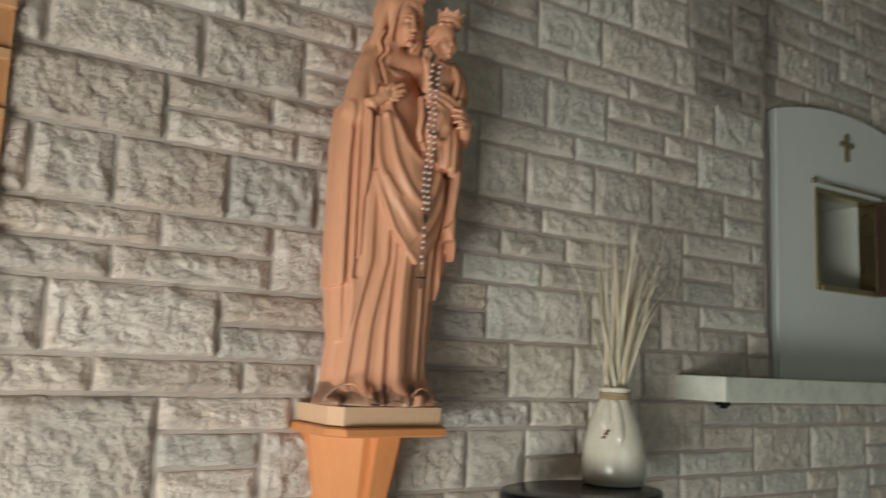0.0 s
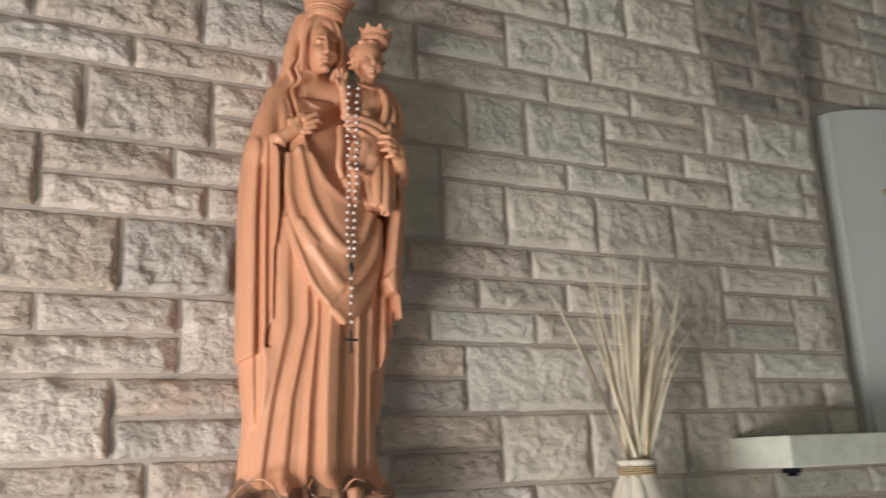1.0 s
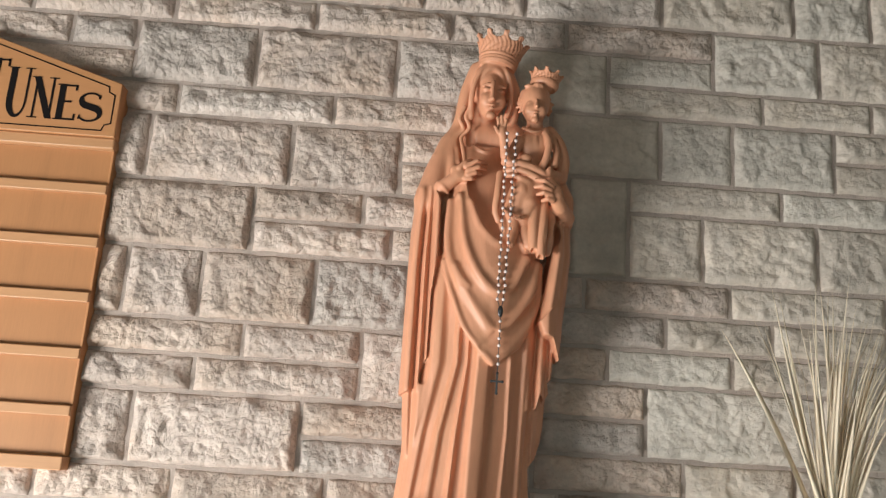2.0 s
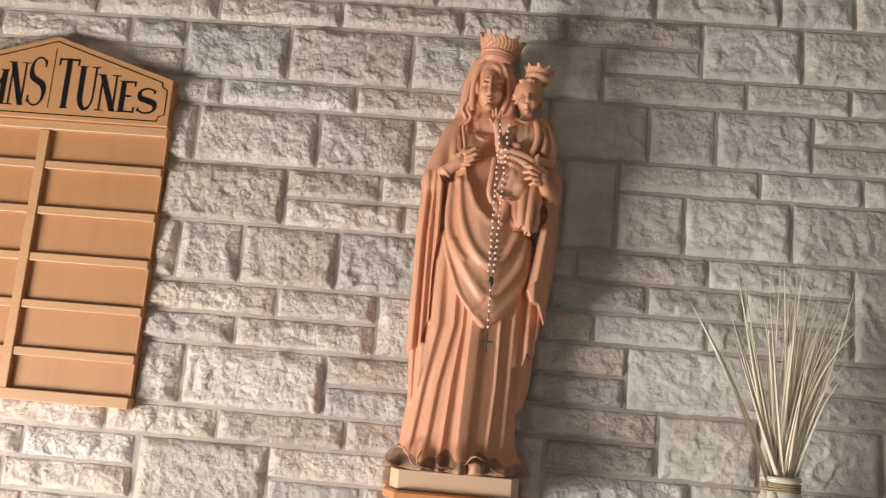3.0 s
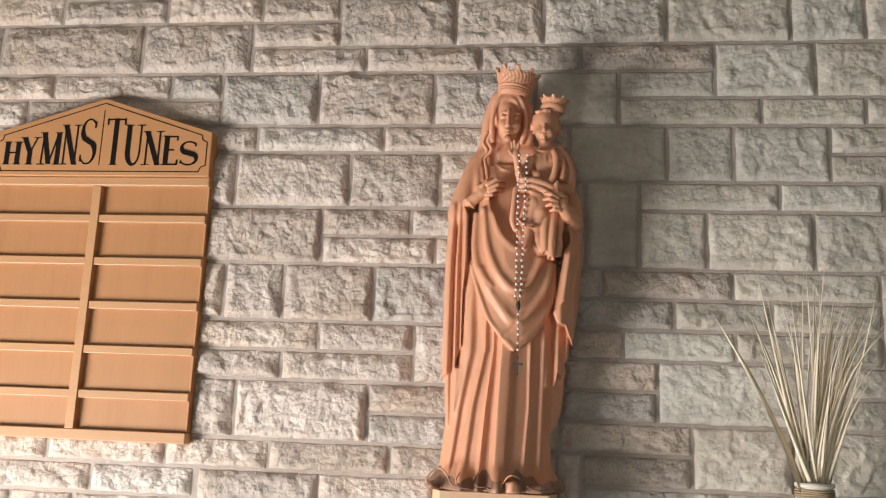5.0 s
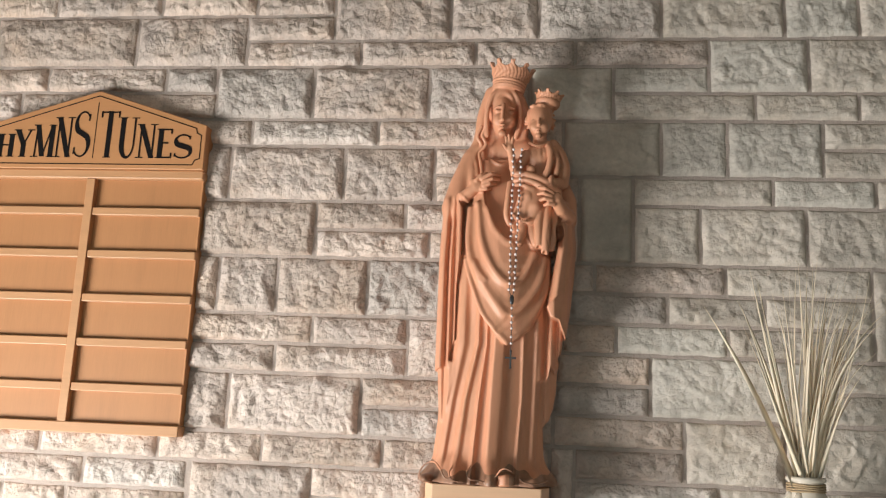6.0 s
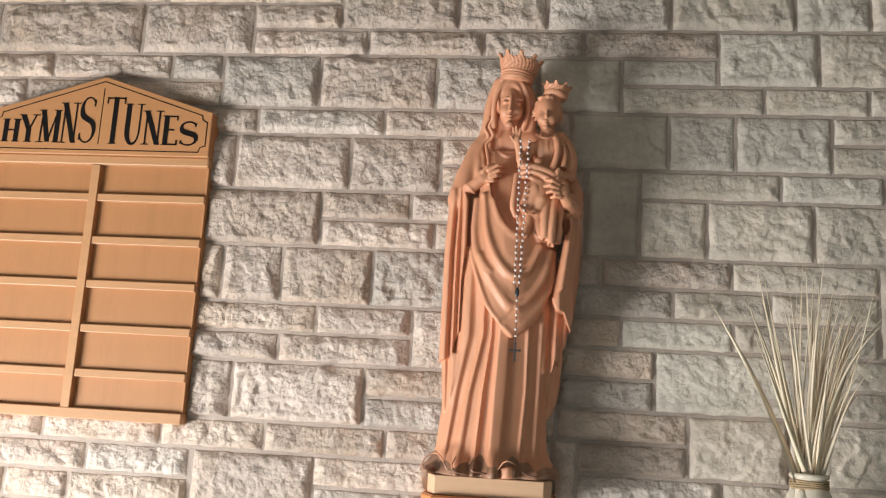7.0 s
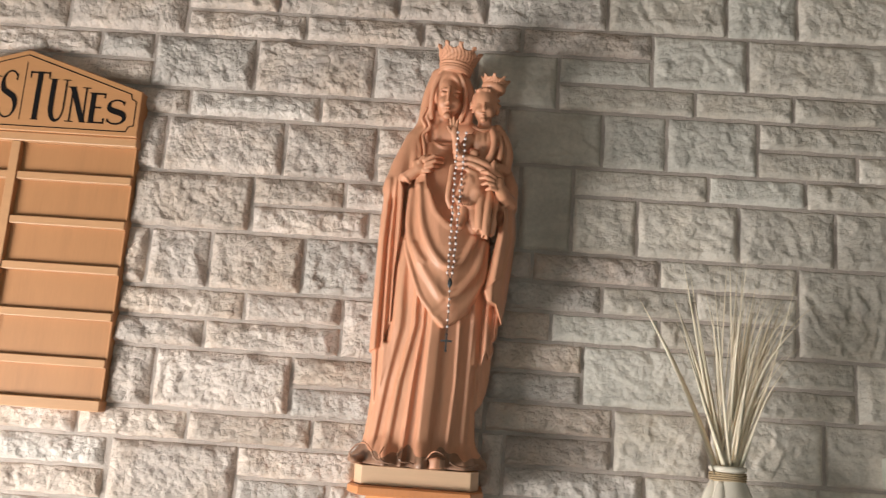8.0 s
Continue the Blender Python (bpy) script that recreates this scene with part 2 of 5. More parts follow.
def window(lo, hi):
    sl = []
    for i in range(3):
        a = int(max(0, math.floor((lo[i] - LO[i]) / VOX)))
        b = int(min(DIMS[i], math.ceil((hi[i] - LO[i]) / VOX) + 1))
        sl.append(slice(a, max(a, b)))
    sl = tuple(sl)
    return sl, np.meshgrid(AX[0][sl[0]], AX[1][sl[1]], AX[2][sl[2]], indexing="ij", sparse=True)


def soft_min(a, b, k):
    h = np.clip(0.5 + 0.5 * (b - a) / k, 0, 1)
    return b + (a - b) * h - k * h * (1 - h)


def add(sl, d, k):
    FIELD[sl] = soft_min(FIELD[sl], d.astype(np.float32), k)


def carve(sl, d, k):
    FIELD[sl] = -soft_min(-FIELD[sl], d.astype(np.float32), k)


def capsule(p, q, r0, r1=None, k=0.006, cut=False, flat=1.0):
    r1 = r0 if r1 is None else r1
    p, q = np.array(p, float), np.array(q, float)
    m = max(r0, r1) + 0.03
    sl, (x, y, z) = window(np.minimum(p, q) - m, np.maximum(p, q) + m)
    d = q - p
    t = np.clip(((x - p[0]) * d[0] + (y - p[1]) * d[1] + (z - p[2]) * d[2]) / max(float(d @ d), 1e-9), 0, 1)
    dist = np.sqrt((x - p[0] - t * d[0]) ** 2 + ((y - p[1] - t * d[1]) / flat) ** 2 + (z - p[2] - t * d[2]) ** 2) - (r0 + (r1 - r0) * t)
    (carve if cut else add)(sl, dist, k)


def chain(points, r0, r1=None, k=0.006, cut=False, flat=1.0):
    """One limb along points: the segments are joined first, then blended into the solid."""
    r1 = r0 if r1 is None else r1
    P = np.array([tuple(p) for p in points], float)
    m, n = max(r0, r1) + 0.03, len(P) - 1
    sl, (x, y, z) = window(P.min(0) - m, P.max(0) + m)
    best = None
    for i in range(n):
        p, d = P[i], P[i + 1] - P[i]
        t = np.clip(((x - p[0]) * d[0] + (y - p[1]) * d[1] + (z - p[2]) * d[2]) / max(float(d @ d), 1e-9), 0, 1)
        r = r0 + (r1 - r0) * (i + t) / n
        dist = np.sqrt((x - p[0] - t * d[0]) ** 2 + ((y - p[1] - t * d[1]) / flat) ** 2 + (z - p[2] - t * d[2]) ** 2) - r
        best = dist if best is None else np.minimum(best, dist)
    (carve if cut else add)(sl, best, k)


def egg(c, r, k=0.006, cut=False, turn=0.0):
    sl, (x, y, z) = window([c[i] - max(r) - 0.03 for i in range(3)], [c[i] + max(r) + 0.03 for i in range(3)])
    s, o = math.sin(radians(turn)), math.cos(radians(turn))
    u, w = (x - c[0]) * o + (z - c[2]) * s, (z - c[2]) * o - (x - c[0]) * s
    d = (np.sqrt((u / r[0]) ** 2 + ((y - c[1]) / r[1]) ** 2 + (w / r[2]) ** 2) - 1) * min(r)
    (carve if cut else add)(sl, d, k)


def bez(points, n=10):
    """A smooth line through the points."""
    P = [Vector(p) for p in points]
    P = [2 * P[0] - P[1]] + P + [2 * P[-1] - P[-2]]
    out = []
    for i in range(1, len(P) - 2):
        a, b, c, d = P[i - 1:i + 3]
        for j in range(n):
            t = j / n
            out.append(0.5 * (2 * b + (c - a) * t + (2 * a - 5 * b + 4 * c - d) * t * t + (3 * b - a - 3 * c + d) * t ** 3))
    return out + [P[-2]]


def limb(points, r0, r1=None, k=0.005, cut=False, n=6):
    """A smooth rounded strand through the points; cut makes it a groove."""
    chain(bez(points, n), r0, r1, k, cut)


def ease(t):
    t = np.clip(t, 0, 1)
    return t * t * (3 - 2 * t)


# body under the robe: half width, middle and depth by height
HZ = (0.0, 0.05, 0.14, 0.25, 0.36, 0.46, 0.56, 0.63, 0.68, 0.72)
HA = (0.112, 0.108, 0.104, 0.104, 0.108, 0.108, 0.098, 0.084, 0.066, 0.038)
HC = (-0.012, -0.010, -0.004, 0.002, 0.010, 0.014, 0.012, 0.008, 0.004, 0.004)
HB = (0.078, 0.074, 0.068, 0.068, 0.074, 0.078, 0.068, 0.052, 0.036, 0.028)
SL, (GX, GY, GZ) = window(LO, LO + VOX * np.array(DIMS))
fa, fc, fb = (np.interp(GZ, HZ, h).astype(np.float32) for h in (HA, HC, HB))
body = (np.sqrt(((GX - fc) / fa) ** 2 + ((GY - 0.005) / fb) ** 2) - 1) * np.minimum(fa, fb)
FIELD[:] = np.maximum(np.maximum(body, GZ - 0.71), GY - 0.075)


def robe(xs, zs):
    """How far forward the robe's front lies, over a grid of x and z."""
    a, c, b = (np.interp(zs, HZ, h)[None, :] for h in (HA, HC, HB))
    u = np.clip(np.abs(xs[:, None] - c) / a, 0, 0.98)
    return b * np.sqrt(1 - u * u) - 0.005


def on_robe(points, out=0.0):
    return [(x, -float(robe(np.array([x]), np.array([z]))[0, 0]) - out, z) for x, z in points]


def fold(points, r0, r1=None, out=0.0, k=0.008, cut=False):
    limb(on_robe(points, out - (0 if cut else 0.4 * r0)), r0, r1, k, cut)


def pleats(xs, zs, lines):
    """Depth between fold lines, each a depth and the points that it runs through from the top down."""
    D = np.zeros((len(xs), len(zs)))
    runs = [(d, [p[1] for p in reversed(pts)], [p[0] for p in reversed(pts)]) for d, pts in lines]
    for j, z in enumerate(zs):
        at = sorted((float(np.interp(z, pz, px)), d) for d, pz, px in runs)
        D[:, j] = np.interp(xs, [a for a, _ in at], [d for _, d in at])
    pad = np.pad(D, ((2, 2), (0, 0)), mode="edge")
    return (pad[:-4] + 2 * pad[1:-3] + 3 * pad[2:-2] + 2 * pad[3:-1] + pad[4:]) / 9


def within(poly, xs, zs):
    """Distance to an outline in x and z, positive inside it."""
    P = np.array(poly, float)
    x, z = xs[:, None], zs[None, :]
    best, odd = np.full((len(xs), len(zs)), 9.0), np.zeros((len(xs), len(zs)), bool)
    for (ax, az), (bx, bz) in zip(P, np.roll(P, -1, 0)):
        t = np.clip(((x - ax) * (bx - ax) + (z - az) * (bz - az)) / ((bx - ax) ** 2 + (bz - az) ** 2), 0, 1)
        best = np.minimum(best, np.hypot(x - ax - t * (bx - ax), z - az - t * (bz - az)))
        if az != bz:
            odd ^= ((az > z) != (bz > z)) & (x < ax + (z - az) / (bz - az) * (bx - ax))
    return np.where(odd, best, -best)


def sheet(poly, lines, back=0.03, k=0.005, soft=0.004, over=False):
    """A length of cloth with an outline, its front folded along lines; over lays it on the robe."""
    P = np.array(poly)
    sl, (x, y, z) = window((P[:, 0].min() - 0.03, -0.16, P[:, 1].min() - 0.03), (P[:, 0].max() + 0.03, back + 0.02, P[:, 1].max() + 0.03))
    xs, zs = x[:, 0, 0].astype(float), z[0, 0, :].astype(float)
    D = pleats(xs, zs, lines) + (robe(xs, zs) if over else 0)
    q0 = soft - within(poly, xs, zs)[:, None, :]
    q1 = np.maximum(-D[:, None, :] - y, y - back) + soft
    add(sl, np.hypot(np.maximum(q0, 0), np.maximum(q1, 0)) + np.minimum(np.maximum(q0, q1), 0) - soft, k)


# skirt: folds that fan out from the hip to the hem
sheet([(-0.0912, 0.4839), (-0.1026, 0.3234), (-0.1136, 0.1677), (-0.1248, 0.0510), (-0.1316, -0.0018), (0.1217, 0.0114), (0.1114, 0.0627), (0.1053, 0.1770), (0.1135, 0.3306), (0.0919, 0.4883)],
      [(0.0009, [(-0.0997, 0.2872), (-0.1160, 0.1676), (-0.1289, 0.0394)]), (0.0164, [(-0.0755, 0.2881), (-0.0968, 0.1684), (-0.1100, 0.0403)]), (0.0125, [(-0.0611, 0.2886), (-0.0825, 0.1691), (-0.0994, 0.0408)]), (-0.0165, [(-0.0418, 0.2893), (-0.0706, 0.1696), (-0.0899, 0.0413)]),
       (0.0106, [(-0.0334, 0.2896), (-0.0586, 0.1701), (-0.0770, 0.0420)]), (0.0086, [(-0.0274, 0.2898), (-0.0515, 0.1704), (-0.0664, 0.0425)]), (-0.0213, [(-0.0190, 0.2901), (-0.0408, 0.1708), (-0.0523, 0.0432)]), (0.0154, [(-0.0130, 0.2903), (-0.0266, 0.1714), (-0.0359, 0.0440)]),
       (-0.0126, [(-0.0070, 0.2905), (-0.0159, 0.1719), (-0.0230, 0.0447)]), (0.0183, [(0.0026, 0.2909), (-0.0029, 0.1724), (-0.0066, 0.0455)]), (0.0125, [(0.0265, 0.2917), (0.0219, 0.1735), (0.0167, 0.0466)]), (-0.0252, [(0.0408, 0.2922), (0.0431, 0.1744), (0.0306, 0.0473)]),
       (-0.0223, [(0.0503, 0.2926), (0.0525, 0.1748), (0.0423, 0.0479)]), (0.0106, [(0.0646, 0.2931), (0.0631, 0.1752), (0.0550, 0.0485)]), (-0.0213, [(0.0788, 0.2936), (0.0772, 0.1758), (0.0712, 0.0494)]), (0.0125, [(0.0930, 0.2941), (0.0901, 0.1764), (0.0874, 0.0502)]),
       (0.0038, [(0.1084, 0.2947), (0.1029, 0.1769), (0.1093, 0.0513)])], 0.02, 0.008, 0.005, True)
# dress under the mantle
egg((0.018, -0.022, 0.45), (0.080, 0.060, 0.13), 0.02)
# mantle drawn across the body: swags over a pointed lower edge
sheet([(-0.0503, 0.6396), (-0.0661, 0.5347), (-0.0710, 0.4719), (-0.0542, 0.4202), (-0.0273, 0.3537), (-0.0020, 0.3207), (0.0290, 0.2882), (0.0431, 0.2947), (0.0781, 0.3234), (0.0986, 0.3602), (0.1094, 0.4090), (0.1064, 0.4887), (0.0907, 0.5381), (0.0648, 0.6006), (0.0306, 0.5118), (-0.0069, 0.5360), (-0.0264, 0.5990), (-0.0356, 0.6476)],
      [(0.014, [(-0.0711, 0.5982), (-0.0587, 0.2887)]), (0.023, [(0.0033, 0.5995), (0.0133, 0.2913)]), (0.016, [(0.1014, 0.6013), (0.1084, 0.2947)])], 0.02, 0.003, 0.004, True)
for line, r0, r1, out in (([(-0.0594, 0.5856), (-0.0584, 0.4972), (-0.0351, 0.4331), (0.0033, 0.3754), (0.0319, 0.3496), (0.0659, 0.3773), (0.0924, 0.4207), (0.1019, 0.4762)], 0.008, 0.010, 0.020), ([(-0.0437, 0.5961), (-0.0306, 0.5104), (-0.0078, 0.4536), (0.0213, 0.4199), (0.0382, 0.4179), (0.0642, 0.4383), (0.0824, 0.4819)], 0.007, 0.009, 0.023),
                          ([(-0.0234, 0.5838), (-0.0047, 0.5411), (0.0184, 0.5102), (0.0332, 0.5043)], 0.005, 0.006, 0.019), ([(0.1091, 0.4764), (0.1081, 0.4150), (0.0901, 0.3647), (0.0509, 0.3141)], 0.008, 0.007, 0.017), ([(-0.0435, 0.4601), (-0.0330, 0.4406), (-0.0190, 0.4262)], 0.006, 0.004, 0.022),
                          ([(-0.0659, 0.4695), (-0.0491, 0.4155), (-0.0250, 0.3550), (0.0003, 0.3220), (0.0289, 0.2918)], 0.004, 0.004, 0.021)):
    fold(line, r0, r1, out)
for line, r0, out in (([(-0.0507, 0.5858), (-0.0432, 0.4850), (-0.0182, 0.4360), (0.0148, 0.3952), (0.0344, 0.3836), (0.0651, 0.4065), (0.0890, 0.4611)], 0.006, 0.030), ([(-0.0323, 0.5912), (-0.0162, 0.5207), (0.0053, 0.4639), (0.0243, 0.4397), (0.0423, 0.4451), (0.0680, 0.4778)], 0.006, 0.031),
                      ([(-0.0331, 0.4110), (-0.0033, 0.3569), (0.0278, 0.3253), (0.0619, 0.3469), (0.0943, 0.3903)], 0.005, 0.029), ([(0.0101, 0.3175), (0.0241, 0.3300), (0.0333, 0.3424)], 0.004, 0.027)):
    fold(line, r0, r0, out, 0.008, True)
# mantle that falls from the bent arm, and its inner layer
sheet([(-0.1229, 0.6101), (-0.1294, 0.5334), (-0.1297, 0.4330), (-0.1299, 0.3346), (-0.1298, 0.2310), (-0.1120, 0.2376), (-0.0976, 0.2394), (-0.0943, 0.2730), (-0.0844, 0.2974), (-0.0843, 0.4095), (-0.0764, 0.4842), (-0.0768, 0.5853), (-0.0891, 0.6107)],
      [(-0.005, [(-0.1286, 0.5972), (-0.1351, 0.4703), (-0.1326, 0.2380)]), (0.040, [(-0.1173, 0.5974), (-0.1228, 0.4706), (-0.1217, 0.2385)]), (0.044, [(-0.1073, 0.5975), (-0.1116, 0.4709), (-0.1109, 0.2389)]), (0.022, [(-0.1023, 0.5976), (-0.1067, 0.4710), (-0.1048, 0.2391)]),
       (0.056, [(-0.0961, 0.5977), (-0.0993, 0.4712), (-0.0976, 0.2394)]), (0.036, [(-0.0911, 0.5978), (-0.0907, 0.4714), (-0.0892, 0.2397)]), (0.068, [(-0.0848, 0.5979), (-0.0833, 0.4716), (-0.0820, 0.2400)]), (0.066, [(-0.0774, 0.5981), (-0.0759, 0.4718), (-0.0735, 0.2403)])], 0.03, 0.004, 0.004)
sheet([(-0.1235, 0.2503), (-0.1201, 0.1792), (-0.1116, 0.1257), (-0.1032, 0.1237), (-0.0944, 0.1685), (-0.0800, 0.2222), (-0.0813, 0.2519)], [(0.004, [(-0.1241, 0.2384), (-0.1164, 0.1266)]), (0.036, [(-0.1133, 0.2388), (-0.1093, 0.1270)]), (0.026, [(-0.1060, 0.2391), (-0.1033, 0.1272)]), (0.050, [(-0.0952, 0.2395), (-0.0974, 0.1275)]), (0.050, [(-0.0807, 0.2400), (-0.0879, 0.1279)])], 0.03, 0.008, 0.004)
# shoulders, upper arms and the mantle's edge on the breast
chain([(-0.0658, -0.0020, 0.7161), (-0.0884, -0.0120, 0.6525), (-0.1020, -0.0200, 0.5947)], 0.022, 0.026, 0.016)
chain([(-0.0487, 0.0040, 0.7358), (-0.0046, 0.0080, 0.7376), (0.0539, 0.0040, 0.7370)], 0.024, 0.028, 0.015)
chain([(0.0539, 0.0060, 0.7376), (0.1193, -0.0000, 0.6856), (0.1516, -0.0220, 0.6119), (0.1536, -0.0220, 0.5693)], 0.026, 0.020, 0.012)
limb([(-0.0575, -0.0100, 0.7178), (-0.0597, -0.0280, 0.6749), (-0.0596, -0.0380, 0.6261)], 0.006, 0.008, 0.014)
limb([(-0.0738, 0.0000, 0.7166), (-0.0811, -0.0160, 0.6715), (-0.0858, -0.0300, 0.6278)], 0.005, 0.007, 0.014)
limb([(-0.0449, -0.0440, 0.6836), (-0.0464, -0.0560, 0.6436), (-0.0473, -0.0600, 0.6076)], 0.004, 0.004, 0.005, True)
for i in range(5):
    a = 2 * math.pi * i / 5 + 0.3
    p = (-0.0928, -0.0220, 0.6856)
    capsule(p, (p[0] + 0.007 * math.cos(a), p[1], p[2] + 0.007 * math.sin(a)), 0.0022, 0.001, 0.002)
# right forearm, cuff and fingers laid on the breast
chain([(-0.1022, -0.0090, 0.6053), (-0.0736, -0.0490, 0.6165), (-0.0509, -0.0590, 0.6336)], 0.017, 0.011, 0.004)
limb([(-0.0861, -0.0530, 0.6217), (-0.0749, -0.0610, 0.6120), (-0.0664, -0.0530, 0.6026)], 0.0032, 0.0032, 0.003)
egg((-0.0459, -0.0610, 0.6396), (0.021, 0.009, 0.013), 0.004, turn=-35)
for a, m, b in (((-0.0358, -0.0690, 0.6517), (-0.0161, -0.0730, 0.6625), (0.0020, -0.0590, 0.6629)), ((-0.0317, -0.0710, 0.6435), (-0.0131, -0.0750, 0.6503), (0.0011, -0.0590, 0.6525)), ((-0.0315, -0.0700, 0.6360), (-0.0178, -0.0730, 0.6393), (-0.0063, -0.0570, 0.6439)), ((-0.0351, -0.0670, 0.6291), (-0.0250, -0.0700, 0.6284), (-0.0173, -0.0550, 0.6339))):
    chain([a, m, b], 0.0054, 0.0034, 0.0012)
chain([(-0.0483, -0.0670, 0.6482), (-0.0386, -0.0690, 0.6594), (-0.0267, -0.0630, 0.6665)], 0.0055, 0.0036, 0.0015)
# sleeve and mantle on the other side: a long fall, a turned flap and two tiers below
sheet([(0.1304, 0.6144), (0.1549, 0.6047), (0.1688, 0.5748), (0.1745, 0.5151), (0.1709, 0.4412), (0.1627, 0.3622), (0.1542, 0.3093), (0.1479, 0.3270), (0.1369, 0.3470), (0.1214, 0.3513), (0.1103, 0.3714), (0.1176, 0.4153), (0.1262, 0.4645), (0.1337, 0.5079), (0.1266, 0.5639)],
      [(0.030, [(0.1164, 0.5889), (0.1206, 0.5014), (0.1020, 0.3663)]), (0.058, [(0.1309, 0.5892), (0.1339, 0.5017), (0.1163, 0.3668)]), (0.066, [(0.1419, 0.5894), (0.1447, 0.5020), (0.1282, 0.3672)]), (0.050, [(0.1540, 0.5896), (0.1567, 0.5023), (0.1424, 0.3676)]),
       (0.044, [(0.1625, 0.5897), (0.1651, 0.5025), (0.1507, 0.3679)]), (-0.005, [(0.1758, 0.5900), (0.1771, 0.5028), (0.1626, 0.3682)])], 0.03, 0.004, 0.005)
sheet([(0.1559, 0.4140), (0.1347, 0.3988), (0.1114, 0.3739), (0.1202, 0.3500), (0.1369, 0.3470), (0.1530, 0.3081), (0.1580, 0.3621)], [(0.072, [(0.1057, 0.4150), (0.1082, 0.3065)]), (0.076, [(0.1272, 0.4156), (0.1294, 0.3073)]), (0.058, [(0.1415, 0.4160), (0.1436, 0.3078)]), (0.030, [(0.1606, 0.4165), (0.1577, 0.3083)])], 0.02, 0.003, 0.003)
sheet([(0.0886, 0.3780), (0.1511, 0.3487), (0.1473, 0.2960), (0.1453, 0.2794), (0.1373, 0.2696), (0.1400, 0.2509), (0.1309, 0.2341), (0.1236, 0.2479), (0.1171, 0.2218), (0.0926, 0.2138)],
      [(0.034, [(0.0928, 0.3540), (0.0910, 0.2349)]), (0.036, [(0.1023, 0.3543), (0.1015, 0.2353)]), (0.012, [(0.1106, 0.3545), (0.1098, 0.2356)]), (0.034, [(0.1201, 0.3549), (0.1192, 0.2360)]), (0.031, [(0.1273, 0.3551), (0.1262, 0.2363)]), (0.010, [(0.1344, 0.3553), (0.1332, 0.2365)]), (0.023, [(0.1427, 0.3556), (0.1402, 0.2368)]), (-0.010, [(0.1545, 0.3560), (0.1508, 0.2372)])], 0.04, 0.007, 0.005)
sheet([(0.0859, 0.2465), (0.1386, 0.2602), (0.1353, 0.1899), (0.1301, 0.1607), (0.1214, 0.1339), (0.1100, 0.1230), (0.0958, 0.1327)], [(0.019, [(0.0930, 0.2467), (0.0935, 0.1303)]), (0.005, [(0.1036, 0.2471), (0.1040, 0.1308)]), (0.017, [(0.1142, 0.2475), (0.1121, 0.1312)]), (0.001, [(0.1248, 0.2479), (0.1203, 0.1315)]), (-0.009, [(0.1400, 0.2485), (0.1319, 0.1320)])], 0.04, 0.008, 0.005)
limb([(0.1326, -0.0660, 0.5087), (0.1240, -0.0740, 0.4515), (0.1100, -0.0820, 0.3771)], 0.005, 0.004, 0.006, True)
limb([(0.1553, -0.0500, 0.5565), (0.1575, -0.0540, 0.4930), (0.1515, -0.0500, 0.4255)], 0.003, 0.003, 0.006, True)
# neck, veil, face and hair; the head bows forward
chain([(-0.0009, 0.0180, 0.8540), (-0.0006, 0.0220, 0.7586)], 0.034, 0.034, 0.015)
egg((-0.0066, 0.0395, 0.7573), (0.050, 0.040, 0.050), 0.015)
chain([(-0.0054, -0.0051, 0.7795), (-0.0070, 0.0120, 0.7252)], 0.0150, 0.0185, 0.006)
limb([(-0.0352, -0.0011, 0.7317), (-0.0177, -0.0220, 0.7079), (0.0034, -0.0280, 0.6970), (0.0218, -0.0180, 0.7096)], 0.0035, 0.0035, 0.003)
egg((0.0037, 0.0060, 0.8467), (0.046, 0.068, 0.056), 0.008)
limb([(-0.0260, -0.0200, 0.8698), (-0.0414, -0.0160, 0.8204), (-0.0480, -0.0054, 0.7695), (-0.0595, 0.0140, 0.7252), (-0.0674, 0.0040, 0.6774)], 0.012, 0.015, 0.008)
limb([(0.0365, -0.0220, 0.8664), (0.0518, -0.0180, 0.8271), (0.0503, -0.0105, 0.7822), (0.0420, 0.0123, 0.7395)], 0.011, 0.014, 0.008)
egg((0.0080, -0.0620, 0.7906), (0.0295, 0.036, 0.062), 0.005, True)
limb([(-0.0326, -0.0285, 0.7753), (-0.0295, -0.0189, 0.7449), (-0.0265, -0.0123, 0.7228)], 0.008, 0.006, 0.008, True)
egg((0.0057, -0.0240, 0.8191), (0.0275, 0.040, 0.042), 0.004, turn=3)
egg((0.0035, -0.0389, 0.7867), (0.0205, 0.027, 0.026), 0.012, turn=3)
for x, z in ((879, 187), (901, 188)):
    p = tuple(np.array((0.0076, -0.0680, 0.8109)) + ((x - 889) * 0.00119, 0.0022 + (x - 889) * 0.00034, 0))
    egg((p[0], p[1] - 0.0035, p[2] + 0.001), (0.0080, 0.0052, 0.0050), 0.006, True)
    egg((p[0], p[1] + 0.0070, p[2]), (0.0078, 0.0066, 0.0048), 0.0015)
    limb([(p[0] - 0.0085, p[1] + 0.006, p[2] - 0.0005), (p[0], p[1] + 0.0006, p[2] - 0.0012), (p[0] + 0.0085, p[1] + 0.006, p[2] - 0.0005)], 0.0011, 0.0011, 0.0015)
    limb([(p[0] - 0.0085, p[1] + 0.0075, p[2] + 0.0075), (p[0], p[1] + 0.0040, p[2] + 0.0105), (p[0] + 0.0085, p[1] + 0.0060, p[2] + 0.0085)], 0.0022, 0.0022, 0.005)
    egg((p[0] * 0.8 + 0.2 * p[0], p[1] + 0.010, p[2] - 0.021), (0.0110, 0.0110, 0.0130), 0.010)
